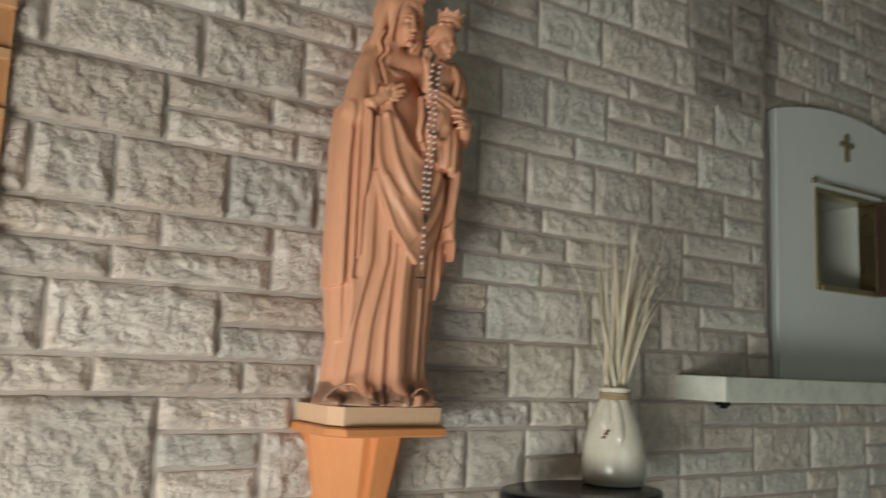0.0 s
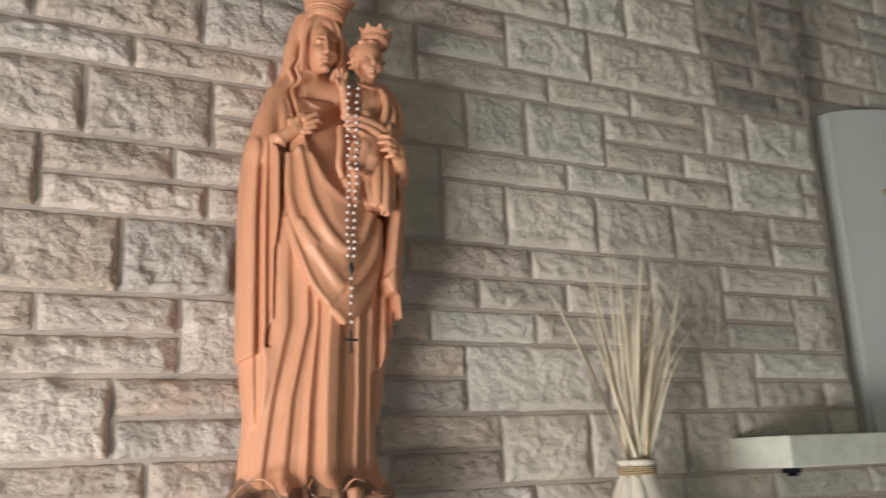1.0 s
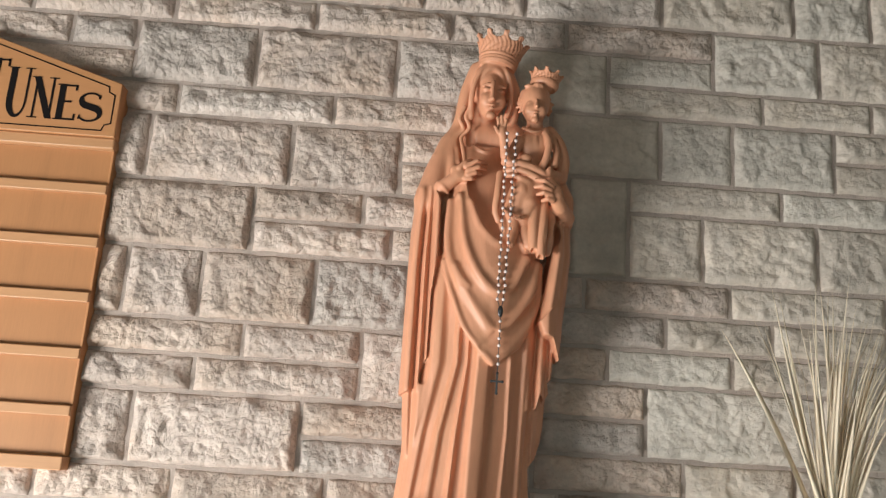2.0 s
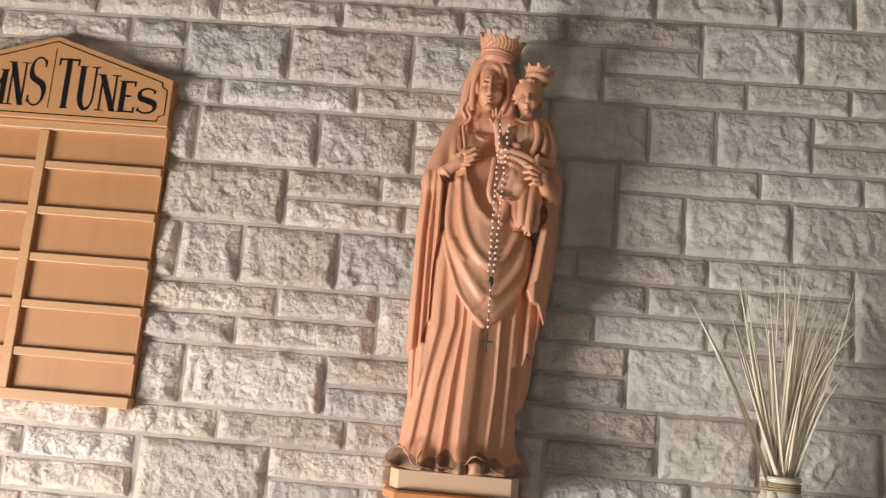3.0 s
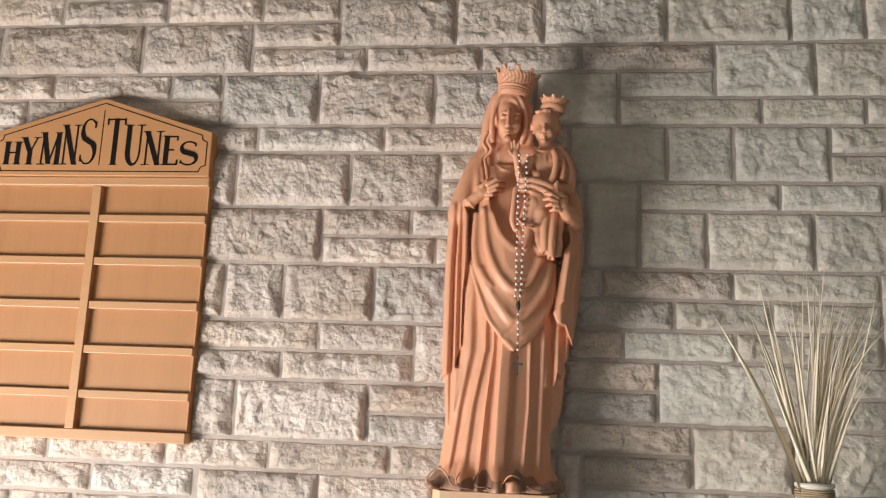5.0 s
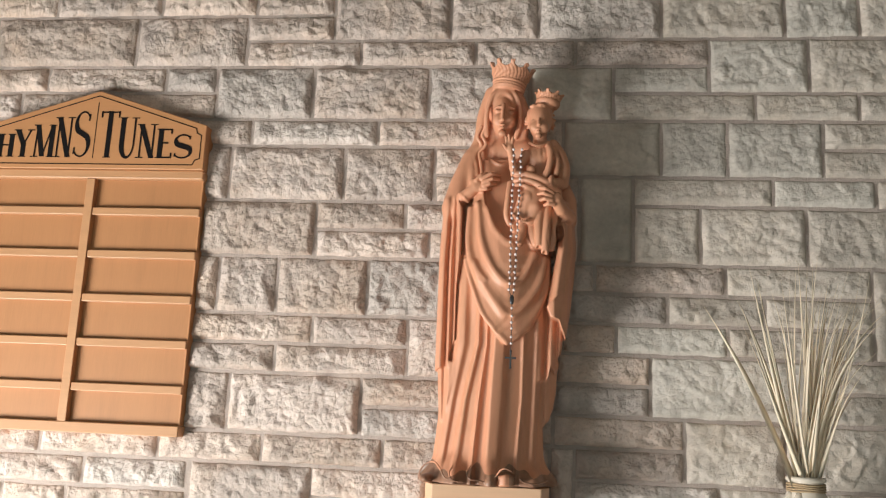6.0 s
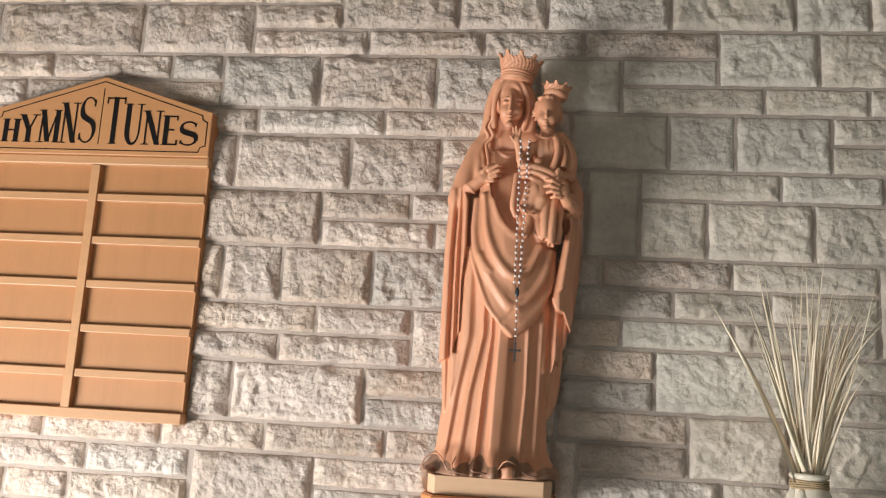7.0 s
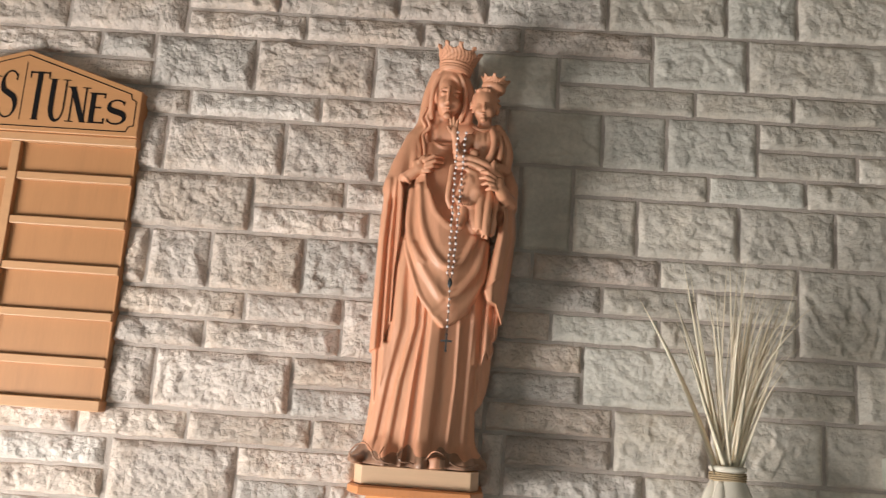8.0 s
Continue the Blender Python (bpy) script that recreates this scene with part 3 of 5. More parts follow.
chain([(0.0070, -0.0650, 0.8254), (0.0065, -0.0699, 0.8076), (0.0061, -0.0763, 0.7880)], 0.0022, 0.0032, 0.006)
egg((0.0061, -0.0733, 0.7865), (0.0050, 0.0040, 0.0026), 0.004)
egg((0.0056, -0.0699, 0.7771), (0.0072, 0.0040, 0.0022), 0.0015)
egg((0.0057, -0.0680, 0.7712), (0.0060, 0.0040, 0.0026), 0.0015)
egg((0.0052, -0.0598, 0.7595), (0.0100, 0.0080, 0.0075), 0.006)
limb([(0.0037, -0.0481, 0.8696), (-0.0159, -0.0544, 0.8535), (-0.0280, -0.0519, 0.8275), (-0.0323, -0.0464, 0.7959), (-0.0306, -0.0334, 0.7642)], 0.0050, 0.0060, 0.003)
limb([(0.0063, -0.0479, 0.8697), (0.0297, -0.0493, 0.8584), (0.0418, -0.0420, 0.8316), (0.0440, -0.0339, 0.7942), (0.0343, -0.0199, 0.7640)], 0.0050, 0.0060, 0.003)
limb([(0.0045, -0.0420, 0.8775), (-0.0242, -0.0473, 0.8590), (-0.0373, -0.0449, 0.8274), (-0.0416, -0.0414, 0.7963)], 0.0022, 0.0026, 0.003, True)
limb([(0.0071, -0.0417, 0.8776), (0.0370, -0.0404, 0.8646), (0.0506, -0.0330, 0.8323), (0.0513, -0.0270, 0.8021)], 0.0022, 0.0026, 0.003, True)
for j, cut in enumerate((False, True, False)):
    s = 0.0030 if j % 2 else -0.0030
    limb([(q[0] - 0.0055 * j + s * w, q[1] + 0.005 * j, q[2]) for q, w in (((-0.0323, -0.0400, 0.7847), 0), ((-0.0381, -0.0363, 0.7632), 1), ((-0.0352, -0.0308, 0.7436), -1), ((-0.0437, -0.0269, 0.7234), 1), ((-0.0448, -0.0341, 0.6972), -1), ((-0.0383, -0.0416, 0.6713), 0))],
         0.0042, 0.0046, 0.005, cut)


def crown(c, tilt, r0, r1, h, points, thick):
    sl, (x, y, z) = window([c[0] - 0.09, c[1] - 0.08, c[2] - 0.03], [c[0] + 0.09, c[1] + 0.08, c[2] + h + 0.05])
    s, o = math.sin(radians(tilt)), math.cos(radians(tilt))
    u, v, w = (x - c[0]) * o - (z - c[2]) * s, y - c[1], (z - c[2]) * o + (x - c[0]) * s
    rad, ang = np.sqrt(u * u + v * v), np.arctan2(v, u) * points / 2 + 0.5
    tip = np.abs(np.cos(ang))
    top = h * (0.74 + 0.10 * tip ** 2) + 0.14 * h * (tip > 0.90)
    wall_r = r0 + (r1 - r0) * np.clip(w / h, 0, 1.2) ** 1.3
    ring = 0.0024 * (np.exp(-((w - 0.03 * h) / 0.0022) ** 2) + np.exp(-((w - 0.13 * h) / 0.0022) ** 2) + np.exp(-((w - 0.24 * h) / 0.0022) ** 2))
    lace = 0.0015 * np.sin(ang * 5 + 2.6 * np.sin(w / h * 8)) * np.sin(w / h * 17 + ang * 2) * (w > 0.30 * h)
    bud = 0.0022 * (tip > 0.90) * np.exp(-((w - 0.92 * h) / (0.10 * h)) ** 2)
    d = np.maximum(np.abs(rad - wall_r) - thick - ring - lace - bud, np.maximum(w - top, -w - 0.004))
    add(sl, d, 0.002)


crown((0.0146, -0.0309, 0.8724), 9, 0.0320, 0.0500, 0.058, 9, 0.0026)
egg((0.0132, -0.0290, 0.8745), (0.032, 0.034, 0.012), 0.006)
# the child on the arm: head, curls and crown
CY = -0.088
egg((0.0885, -0.0620, 0.7872), (0.0255, 0.032, 0.034), 0.004, turn=-4)
egg((0.0865, -0.0760, 0.7651), (0.0195, 0.020, 0.019), 0.008)
chain([(0.0873, -0.0955, 0.7804), (0.0864, -0.1005, 0.7682)], 0.0026, 0.0040, 0.004)
egg((0.0854, -0.0955, 0.7583), (0.0052, 0.0034, 0.0019), 0.0015)
egg((0.0855, -0.0945, 0.7535), (0.0044, 0.0034, 0.0019), 0.0015)
egg((0.0857, -0.0890, 0.7451), (0.0075, 0.0065, 0.0060), 0.005)
for x in (942, 961):
    p = tuple(np.array((0.0861, -0.0960, 0.7789)) + ((x - 951) * 0.00115, 0.003, 0))
    egg((p[0], p[1] - 0.004, p[2] + 0.0006), (0.0062, 0.0050, 0.0040), 0.004, True)
    egg((p[0], p[1] + 0.0075, p[2]), (0.0062, 0.0055, 0.0038), 0.002)
    egg((p[0], p[1] + 0.008, p[2] - 0.014), (0.0095, 0.0095, 0.0095), 0.007)
rng = random.Random(3)
egg((0.0883, -0.0560, 0.7973), (0.0285, 0.032, 0.034), 0.006)
for i in range(90):
    a, b = rng.uniform(0, 2 * math.pi), rng.uniform(-0.55, 0.9)
    c = (0.0884, -0.0560, 0.7959)
    p = (c[0] + 0.0290 * math.cos(a) * math.cos(b), c[1] + 0.034 * math.sin(a) * math.cos(b), c[2] + 0.035 * math.sin(b))
    if p[1] > -0.066 or p[2] > c[2] + 0.021:
        t = rng.uniform(0, 3.1)
        limb([(p[0] - 0.006 * math.cos(t), p[1], p[2] - 0.006 * math.sin(t)), (p[0] * 1.01, p[1] - 0.003, p[2]), (p[0] + 0.006 * math.sin(t), p[1], p[2] - 0.006 * math.cos(t))], 0.0030, 0.0024, 0.003, n=3)
crown((0.1040, -0.0580, 0.8258), 9, 0.0215, 0.0300, 0.030, 8, 0.0022)
egg((0.1027, -0.0560, 0.8266), (0.022, 0.022, 0.010), 0.004)
# its trunk, collar and mantle
chain([(0.0893, -0.0600, 0.7563), (0.0902, -0.0540, 0.7189), (0.0879, -0.0500, 0.6577)], 0.013, 0.030, 0.008)
egg((0.0893, -0.0580, 0.7046), (0.034, 0.026, 0.028), 0.008)
limb([(0.0663, -0.0740, 0.7331), (0.0863, -0.0840, 0.7235), (0.1083, -0.0740, 0.7348)], 0.0036, 0.0036, 0.0025)
for a, m, b in (((0.0716, -0.0800, 0.7182), (0.0698, -0.0840, 0.6924), (0.0632, -0.0840, 0.6667)), ((0.0840, -0.0840, 0.7145), (0.0821, -0.0870, 0.6917), (0.0802, -0.0860, 0.6702)), ((0.0962, -0.0820, 0.7178), (0.0967, -0.0860, 0.6960), (0.1022, -0.0840, 0.6711))):
    limb([a, m, b], 0.0022, 0.0032, 0.003, True)
limb([(0.1059, -0.0700, 0.7322), (0.1136, -0.0840, 0.7058), (0.1094, -0.0900, 0.6720), (0.1001, -0.0900, 0.6515)], 0.0065, 0.0075, 0.003)
limb([(0.1184, -0.0580, 0.7336), (0.1337, -0.0640, 0.7085), (0.1429, -0.0640, 0.6776), (0.1398, -0.0640, 0.6442)], 0.013, 0.014, 0.004)
limb([(0.1209, -0.0720, 0.7213), (0.1287, -0.0800, 0.6906), (0.1267, -0.0840, 0.6613)], 0.0055, 0.0065, 0.003)
limb([(0.1135, -0.0800, 0.7161), (0.1213, -0.0880, 0.6855), (0.1170, -0.0900, 0.6568)], 0.0022, 0.0028, 0.002, True)
limb([(0.1296, -0.0740, 0.7130), (0.1374, -0.0780, 0.6823), (0.1344, -0.0780, 0.6504)], 0.0022, 0.0028, 0.002, True)
# its left fist, and a small round thing held before the breast
chain([(0.1347, -0.0720, 0.6419), (0.1210, -0.0880, 0.6423)], 0.011, 0.008, 0.003)
for i in range(4):
    chain([(0.1159, -0.0940, 0.6506), tuple(np.array((0.1124, -0.0960, 0.6424)) + (0.001 * i, 0, -0.0042 * i + 0.004))], 0.0040, 0.0038, 0.001)
egg((0.0717, -0.0900, 0.6676), (0.011, 0.009, 0.010), 0.002)
# its raised right arm
chain([(0.0595, -0.0720, 0.7051), (0.0434, -0.0840, 0.6703), (0.0338, -0.0920, 0.6704)], 0.012, 0.009, 0.004)
chain([(0.0339, -0.0920, 0.6678), (0.0268, -0.0980, 0.7042)], 0.0085, 0.0075, 0.003)
egg((0.0241, -0.1000, 0.7138), (0.0095, 0.0065, 0.0110), 0.003)
for a, b in (((0.0190, -0.1000, 0.7214), (0.0149, -0.1040, 0.7381)), ((0.0239, -0.1010, 0.7237), (0.0223, -0.1060, 0.7413)), ((0.0289, -0.1010, 0.7212), (0.0310, -0.1050, 0.7353)), ((0.0169, -0.1020, 0.7105), (0.0108, -0.1080, 0.7187))):
    chain([a, b], 0.0037, 0.0029, 0.0012)
# bands of cloth across its waist, the knees and the hem of its shirt
for pts, r0, r1 in (([(0.0339, -0.0840, 0.6600), (0.0636, -0.0940, 0.6549), (0.0979, -0.0940, 0.6428), (0.1313, -0.0800, 0.6194)], 0.0075, 0.0085), ([(0.0368, -0.0840, 0.6447), (0.0615, -0.0960, 0.6429), (0.0909, -0.0980, 0.6315), (0.1130, -0.0920, 0.6159)], 0.0055, 0.0060),
                    ([(0.0371, -0.0840, 0.6345), (0.0545, -0.0940, 0.6320), (0.0766, -0.0960, 0.6217)], 0.0050, 0.0050)):
    limb(pts, r0, r1, 0.003)
chain([(0.0986, -0.0680, 0.6208), (0.0672, -0.0820, 0.6039), (0.0535, -0.0800, 0.5701)], 0.028, 0.019, 0.008)
chain([(0.0865, -0.0740, 0.6126), (0.0823, -0.0880, 0.5838), (0.0734, -0.0840, 0.5546)], 0.020, 0.012, 0.006)
for pts in ([(0.0475, -0.0980, 0.6232), (0.0437, -0.1040, 0.5915), (0.0419, -0.0980, 0.5631)], [(0.0597, -0.1040, 0.6218), (0.0582, -0.1080, 0.5908), (0.0566, -0.1020, 0.5599)], [(0.0769, -0.1060, 0.6090), (0.0753, -0.1080, 0.5811), (0.0687, -0.1000, 0.5532)]):
    limb(pts, 0.0022, 0.0030, 0.004, True)
limb([(0.0344, -0.0920, 0.5669), (0.0471, -0.1040, 0.5543), (0.0617, -0.1040, 0.5497), (0.0782, -0.0940, 0.5573)], 0.0040, 0.0040, 0.002)
for i in range(7):
    egg(tuple(np.array((0.0411, -0.1040, 0.5554)) + (0.0042 * i, -0.002 * math.sin(i * 0.5), -0.004 + 0.0006 * abs(i - 3))), (0.0012, 0.004, 0.0035), 0.001, True)
limb([(0.0271, -0.0800, 0.6380), (0.0236, -0.0900, 0.6010), (0.0209, -0.0880, 0.5676), (0.0274, -0.0840, 0.5486)], 0.0070, 0.0060, 0.004)
limb([(0.0346, -0.0840, 0.6370), (0.0312, -0.0940, 0.5939), (0.0309, -0.0880, 0.5578)], 0.0022, 0.0030, 0.003, True)
# bare leg and foot
chain([(0.0562, -0.0800, 0.5602), (0.0559, -0.0820, 0.5285)], 0.0115, 0.0090, 0.004)
chain([(0.0559, -0.0830, 0.5283), (0.0508, -0.0940, 0.5023)], 0.0090, 0.0068, 0.003)
chain([(0.0355, -0.0740, 0.5549), (0.0374, -0.0780, 0.5352)], 0.0085, 0.0070, 0.004)
# cloth that hangs over her wrist in tubes
for pts, r0, r1 in (([(0.0780, -0.0760, 0.5615), (0.0764, -0.0820, 0.5327), (0.0831, -0.0820, 0.5055)], 0.0090, 0.0085), ([(0.0944, -0.0840, 0.5850), (0.0906, -0.0920, 0.5431), (0.0916, -0.0900, 0.4992)], 0.0095, 0.0080),
                    ([(0.1090, -0.0820, 0.5858), (0.1074, -0.0920, 0.5398), (0.1051, -0.0900, 0.4872)], 0.0090, 0.0085), ([(0.1214, -0.0720, 0.5784), (0.1245, -0.0800, 0.5366), (0.1182, -0.0760, 0.4977)], 0.0090, 0.0080), ([(0.0661, -0.0680, 0.5481), (0.0692, -0.0700, 0.5251), (0.0795, -0.0680, 0.5008)], 0.0100, 0.0090)):
    limb(pts, r0, r1, 0.0025)
for x, z, d in ((950, 433, -0.114), (961, 443, -0.114)):
    egg(tuple(np.array((0.0918, -0.0940, 0.4922)) + ((x - 950) * 0.00113, 0, (433 - z) * 0.00113)), (0.0045, 0.009, 0.0075), 0.002, True)
limb([(0.0986, -0.1020, 0.5558), (0.1051, -0.1040, 0.5333), (0.0960, -0.1020, 0.5164)], 0.0028, 0.0022, 0.003, True)
limb([(0.1145, -0.1000, 0.5418), (0.1102, -0.1020, 0.5192), (0.1130, -0.0980, 0.5017)], 0.0024, 0.0022, 0.003, True)
egg((0.0951, -0.0580, 0.5095), (0.030, 0.022, 0.018), 0.006)
# the hand that holds the child
chain([(0.1564, -0.0460, 0.5727), (0.1380, -0.0840, 0.5808), (0.1276, -0.1020, 0.5960)], 0.016, 0.0125, 0.004)
egg((0.1227, -0.1060, 0.5986), (0.018, 0.008, 0.015), 0.003, turn=40)
for a, m, b in (((0.1176, -0.1130, 0.6103), (0.1030, -0.1190, 0.6184), (0.0898, -0.1100, 0.6219)), ((0.1153, -0.1150, 0.6023), (0.1008, -0.1210, 0.6079), (0.0878, -0.1120, 0.6076)), ((0.1167, -0.1150, 0.5937), (0.1035, -0.1200, 0.5959), (0.0929, -0.1120, 0.5941)), ((0.1205, -0.1120, 0.5859), (0.1109, -0.1170, 0.5857), (0.1027, -0.1090, 0.5839))):
    chain([a, m, b], 0.0055, 0.0036, 0.0012)
limb([(0.1608, -0.0520, 0.5866), (0.1521, -0.0660, 0.5654), (0.1401, -0.0680, 0.5584)], 0.0034, 0.0034, 0.003)
egg((0.1346, -0.0620, 0.5346), (0.010, 0.028, 0.018), 0.006, True)
# hem that spills on to the plinth in ruffles, and the shoe under it
near = ease((0.03 - GY) / 0.05)
ruff = 0.5 + 0.5 * np.sin(GX * 74 + 0.9 + 0.7 * np.sin(GX * 41)) * ease((0.12 - np.abs(GX)) / 0.03)
flare = ease((0.056 + 0.012 * ruff - GZ) / 0.060) ** 1.6
FIELD -= near * flare * (0.010 + 0.026 * ruff)
for pts, r in (([(-0.1427, -0.0500, 0.0008), (-0.1458, -0.0600, 0.0173), (-0.1311, -0.0800, 0.0363), (-0.1115, -0.0980, 0.0427), (-0.0978, -0.1120, 0.0318), (-0.0872, -0.1180, 0.0149), (-0.0722, -0.1160, 0.0089)], 0.0021),
               ([(-0.0721, -0.1060, 0.0372), (-0.0785, -0.1160, 0.0219), (-0.0674, -0.1180, 0.0093), (-0.0494, -0.1140, 0.0066)], 0.0020),
               ([(-0.0350, -0.1100, 0.0382), (-0.0428, -0.1200, 0.0250), (-0.0329, -0.1240, 0.0126), (-0.0184, -0.1200, 0.0120), (0.0016, -0.1100, 0.0068), (0.0161, -0.1120, 0.0198), (0.0260, -0.1160, 0.0338), (0.0384, -0.1180, 0.0368), (0.0533, -0.1140, 0.0274), (0.0694, -0.1060, 0.0134), (0.0943, -0.0960, 0.0085), (0.1207, -0.0600, 0.0140)], 0.0021)):
    limb(pts, r, r, 0.006)
for c, r in (((-0.1174, -0.0980, 0.0188), (0.011, 0.020, 0.009)), ((-0.0572, -0.1220, 0.0200), (0.013, 0.016, 0.008)), ((-0.0142, -0.1220, 0.0255), (0.011, 0.016, 0.009)), ((0.0413, -0.1180, 0.0171), (0.019, 0.026, 0.012)), ((0.0895, -0.1080, 0.0234), (0.015, 0.018, 0.007))):
    egg(c, r, 0.006, True)
egg((-0.1310, -0.0600, 0.0066), (0.014, 0.030, 0.010), 0.006)
sheet([(0.0198, 0.0219), (0.0217, 0.0005), (0.0529, 0.0022), (0.0523, 0.0213), (0.0371, 0.0261)], [(0.112, [(0.0221, 0.0242), (0.0228, 0.0017)]), (0.116, [(0.0337, 0.0248), (0.0344, 0.0023)]), (0.108, [(0.0522, 0.0258), (0.0529, 0.0033)])], 0.0, 0.003, 0.006)
FIELD[SL] = np.maximum(np.maximum(FIELD, GY - 0.080), -GZ)


def surface(field, name):
    """The solid's skin: one vertex in each cell that the surface passes, one face across each crossed edge."""
    s = field
    inside = s < 0
    nx, ny, nz = (n - 1 for n in s.shape)
    total, count = np.zeros((nx, ny, nz, 3), np.float32), np.zeros((nx, ny, nz), np.float32)
    for ax in range(3):
        o = [i for i in range(3) if i != ax]
        for da in (0, 1):
            for db in (0, 1):
                st = [0, 0, 0]
                st[o[0]], st[o[1]] = da, db
                a = tuple(slice(st[i], st[i] + n) for i, n in enumerate((nx, ny, nz)))
                st2 = list(st)
                st2[ax] = 1
                b = tuple(slice(st2[i], st2[i] + n) for i, n in enumerate((nx, ny, nz)))
                hit = inside[a] != inside[b]
                t = np.where(hit, s[a] / np.where(hit, s[a] - s[b], 1), 0)
                count += hit
                total[..., ax] += np.where(hit, t, 0)
                total[..., o[0]] += hit * da
                total[..., o[1]] += hit * db
    cell = count > 0
    ids = np.full(cell.shape, -1, np.int64)
    ids[cell] = np.arange(int(cell.sum()))
    where = np.argwhere(cell)
    verts = (where + total[cell] / count[cell][:, None]) * VOX + LO
    faces = []
    for ax in range(3):
        o = [(1, 2), (2, 0), (0, 1)][ax]
        a = [slice(1, n) for n in (nx, ny, nz)]
        a[ax] = slice(0, (nx, ny, nz)[ax])
        b = list(a)
        b[ax] = slice(1, (nx, ny, nz)[ax] + 1)
        hit = inside[tuple(a)] != inside[tuple(b)]
        base = np.argwhere(hit)
        for i in range(3):
            if i != ax:
                base[:, i] += 1
        quad = []
        for d0, d1 in ((0, 0), (-1, 0), (-1, -1), (0, -1)):
            c = base.copy()
            c[:, o[0]] += d0
            c[:, o[1]] += d1
            quad.append(ids[c[:, 0], c[:, 1], c[:, 2]])
        q = np.stack(quad, 1)
        flip = ~inside[tuple(a)][hit]
        q[flip] = q[flip][:, ::-1]
        faces.append(q)
    faces = np.concatenate(faces)
    faces = faces[(faces >= 0).all(1)]
    me = bpy.data.meshes.new(name)
    me.from_pydata(verts.tolist(), [], faces.tolist())
    me.update()
    me.shade_smooth()
    return me


def front(x, z):
    """How far the statue reaches forward at x and z of the room."""
    i, k = int(round((x - BASE.x - LO[0]) / VOX)), int(round((z - BASE.z - LO[2]) / VOX))
    col = np.argwhere(FIELD[i, :, k] < 0)
    return BASE.y + LO[1] + VOX * (float(col[0][0]) if len(col) else 60)


statue_mesh = surface(FIELD, "statue")
statue_mesh.materials.append(STATUE)
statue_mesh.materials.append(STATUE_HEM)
at = np.zeros(len(statue_mesh.polygons) * 3)
statue_mesh.polygons.foreach_get("center", at)
at = at.reshape(-1, 3)
# a wavy band along the foot gets the darker brown, all but the toe
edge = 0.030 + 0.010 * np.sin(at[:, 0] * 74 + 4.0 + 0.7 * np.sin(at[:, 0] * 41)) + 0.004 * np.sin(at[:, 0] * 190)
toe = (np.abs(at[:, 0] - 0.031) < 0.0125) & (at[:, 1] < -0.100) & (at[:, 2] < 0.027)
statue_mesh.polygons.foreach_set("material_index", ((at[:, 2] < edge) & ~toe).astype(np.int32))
statue = tagged(new("statue", statue_mesh), "carved orange-brown wooden statue of a crowned mother holding a child", "statue")
statue.location = BASE

# plinth of the statue, and the bracket that carries it
plinth = bmesh.new()
pts = [(-0.494, -0.012), (-0.494, -0.150), (-0.476, -0.186), (-0.252, -0.186), (-0.236, -0.150), (-0.236, -0.012)]
low = [plinth.verts.new((x, y, 1.378)) for x, y in pts]
high = [plinth.verts.new((x, y, 1.4165)) for x, y in pts]
plinth.faces.new(low[::-1])
plinth.faces.new(high)
for i in range(6):
    plinth.faces.new((low[i], low[(i + 1) % 6], high[(i + 1) % 6], high[i]))
bmesh.ops.bevel(plinth, geom=plinth.edges[:], offset=0.002, segments=2, affect="EDGES", profile=0.5)
tagged(new("statue_plinth", mesh_of(plinth, "statue_plinth", PLINTH)), "pale wooden plinth with clipped corners under the statue", "plinth")
bracket = thing("wall_bracket", "varnished orange pine wall bracket with tapered facets carrying the statue", "bracket", (-0.365, 0, 1.37))


def loft(sections, bm=None):
    bm = bm or bmesh.new()
    rows = [[bm.verts.new(p) for p in s] for s in sections]
    for a, c in zip(rows, rows[1:]):
        for i in range(len(a)):
            bm.faces.new((a[i], a[(i + 1) % len(a)], c[(i + 1) % len(a)], c[i]))
    bm.faces.new(rows[0])
    bm.faces.new(rows[-1][::-1])
    return bm


def abacus(w, d, c, z):
    return [(-w, 0.004, z), (-w, -d + c, z), (-w + c * 0.6, -d, z), (w - c * 0.6, -d, z), (w, -d + c, z), (w, 0.004, z)]


part("shelf_board", loft([abacus(0.136, 0.200, 0.045, -0.012), abacus(0.140, 0.205, 0.045, -0.008), abacus(0.140, 0.205, 0.045, 0.004), abacus(0.137, 0.201, 0.045, 0.0075)]),
     BRACKET, bracket, "chamfered top board")


def prow(w, d, nose, z):
    return [(-w, 0.004, z), (-w, -0.3 * d, z), (-nose, -d, z), (nose, -d, z), (w, -0.3 * d, z), (w, 0.004, z)]


for name, w0, w1, d0, d1, n0, n1 in (("corbel", 0.116, 0.040, 0.150, 0.030, 0.046, 0.016), ("corbel_face", 0.034, 0.012, 0.172, 0.042, 0.026, 0.010)):
    part(name, loft([prow(w0 + (w1 - w0) * t, d0 + (d1 - d0) * t ** 1.2, n0 + (n1 - n0) * t, -0.0125 - 0.36 * t) for t in (0, 0.2, 0.4, 0.6, 0.8, 1.0)]), BRACKET, bracket)

# the rosary hung on the child's raised fingers
rosary = thing("rosary", "white bead rosary with dark cross hanging on the statue", "rosary", (-0.322, -0.23, 2.13))
bead_bm = ball((0, 0, 0), 0.0032, seg=10)
bead_mesh = mesh_of(bead_bm, "bead", BEAD, True)


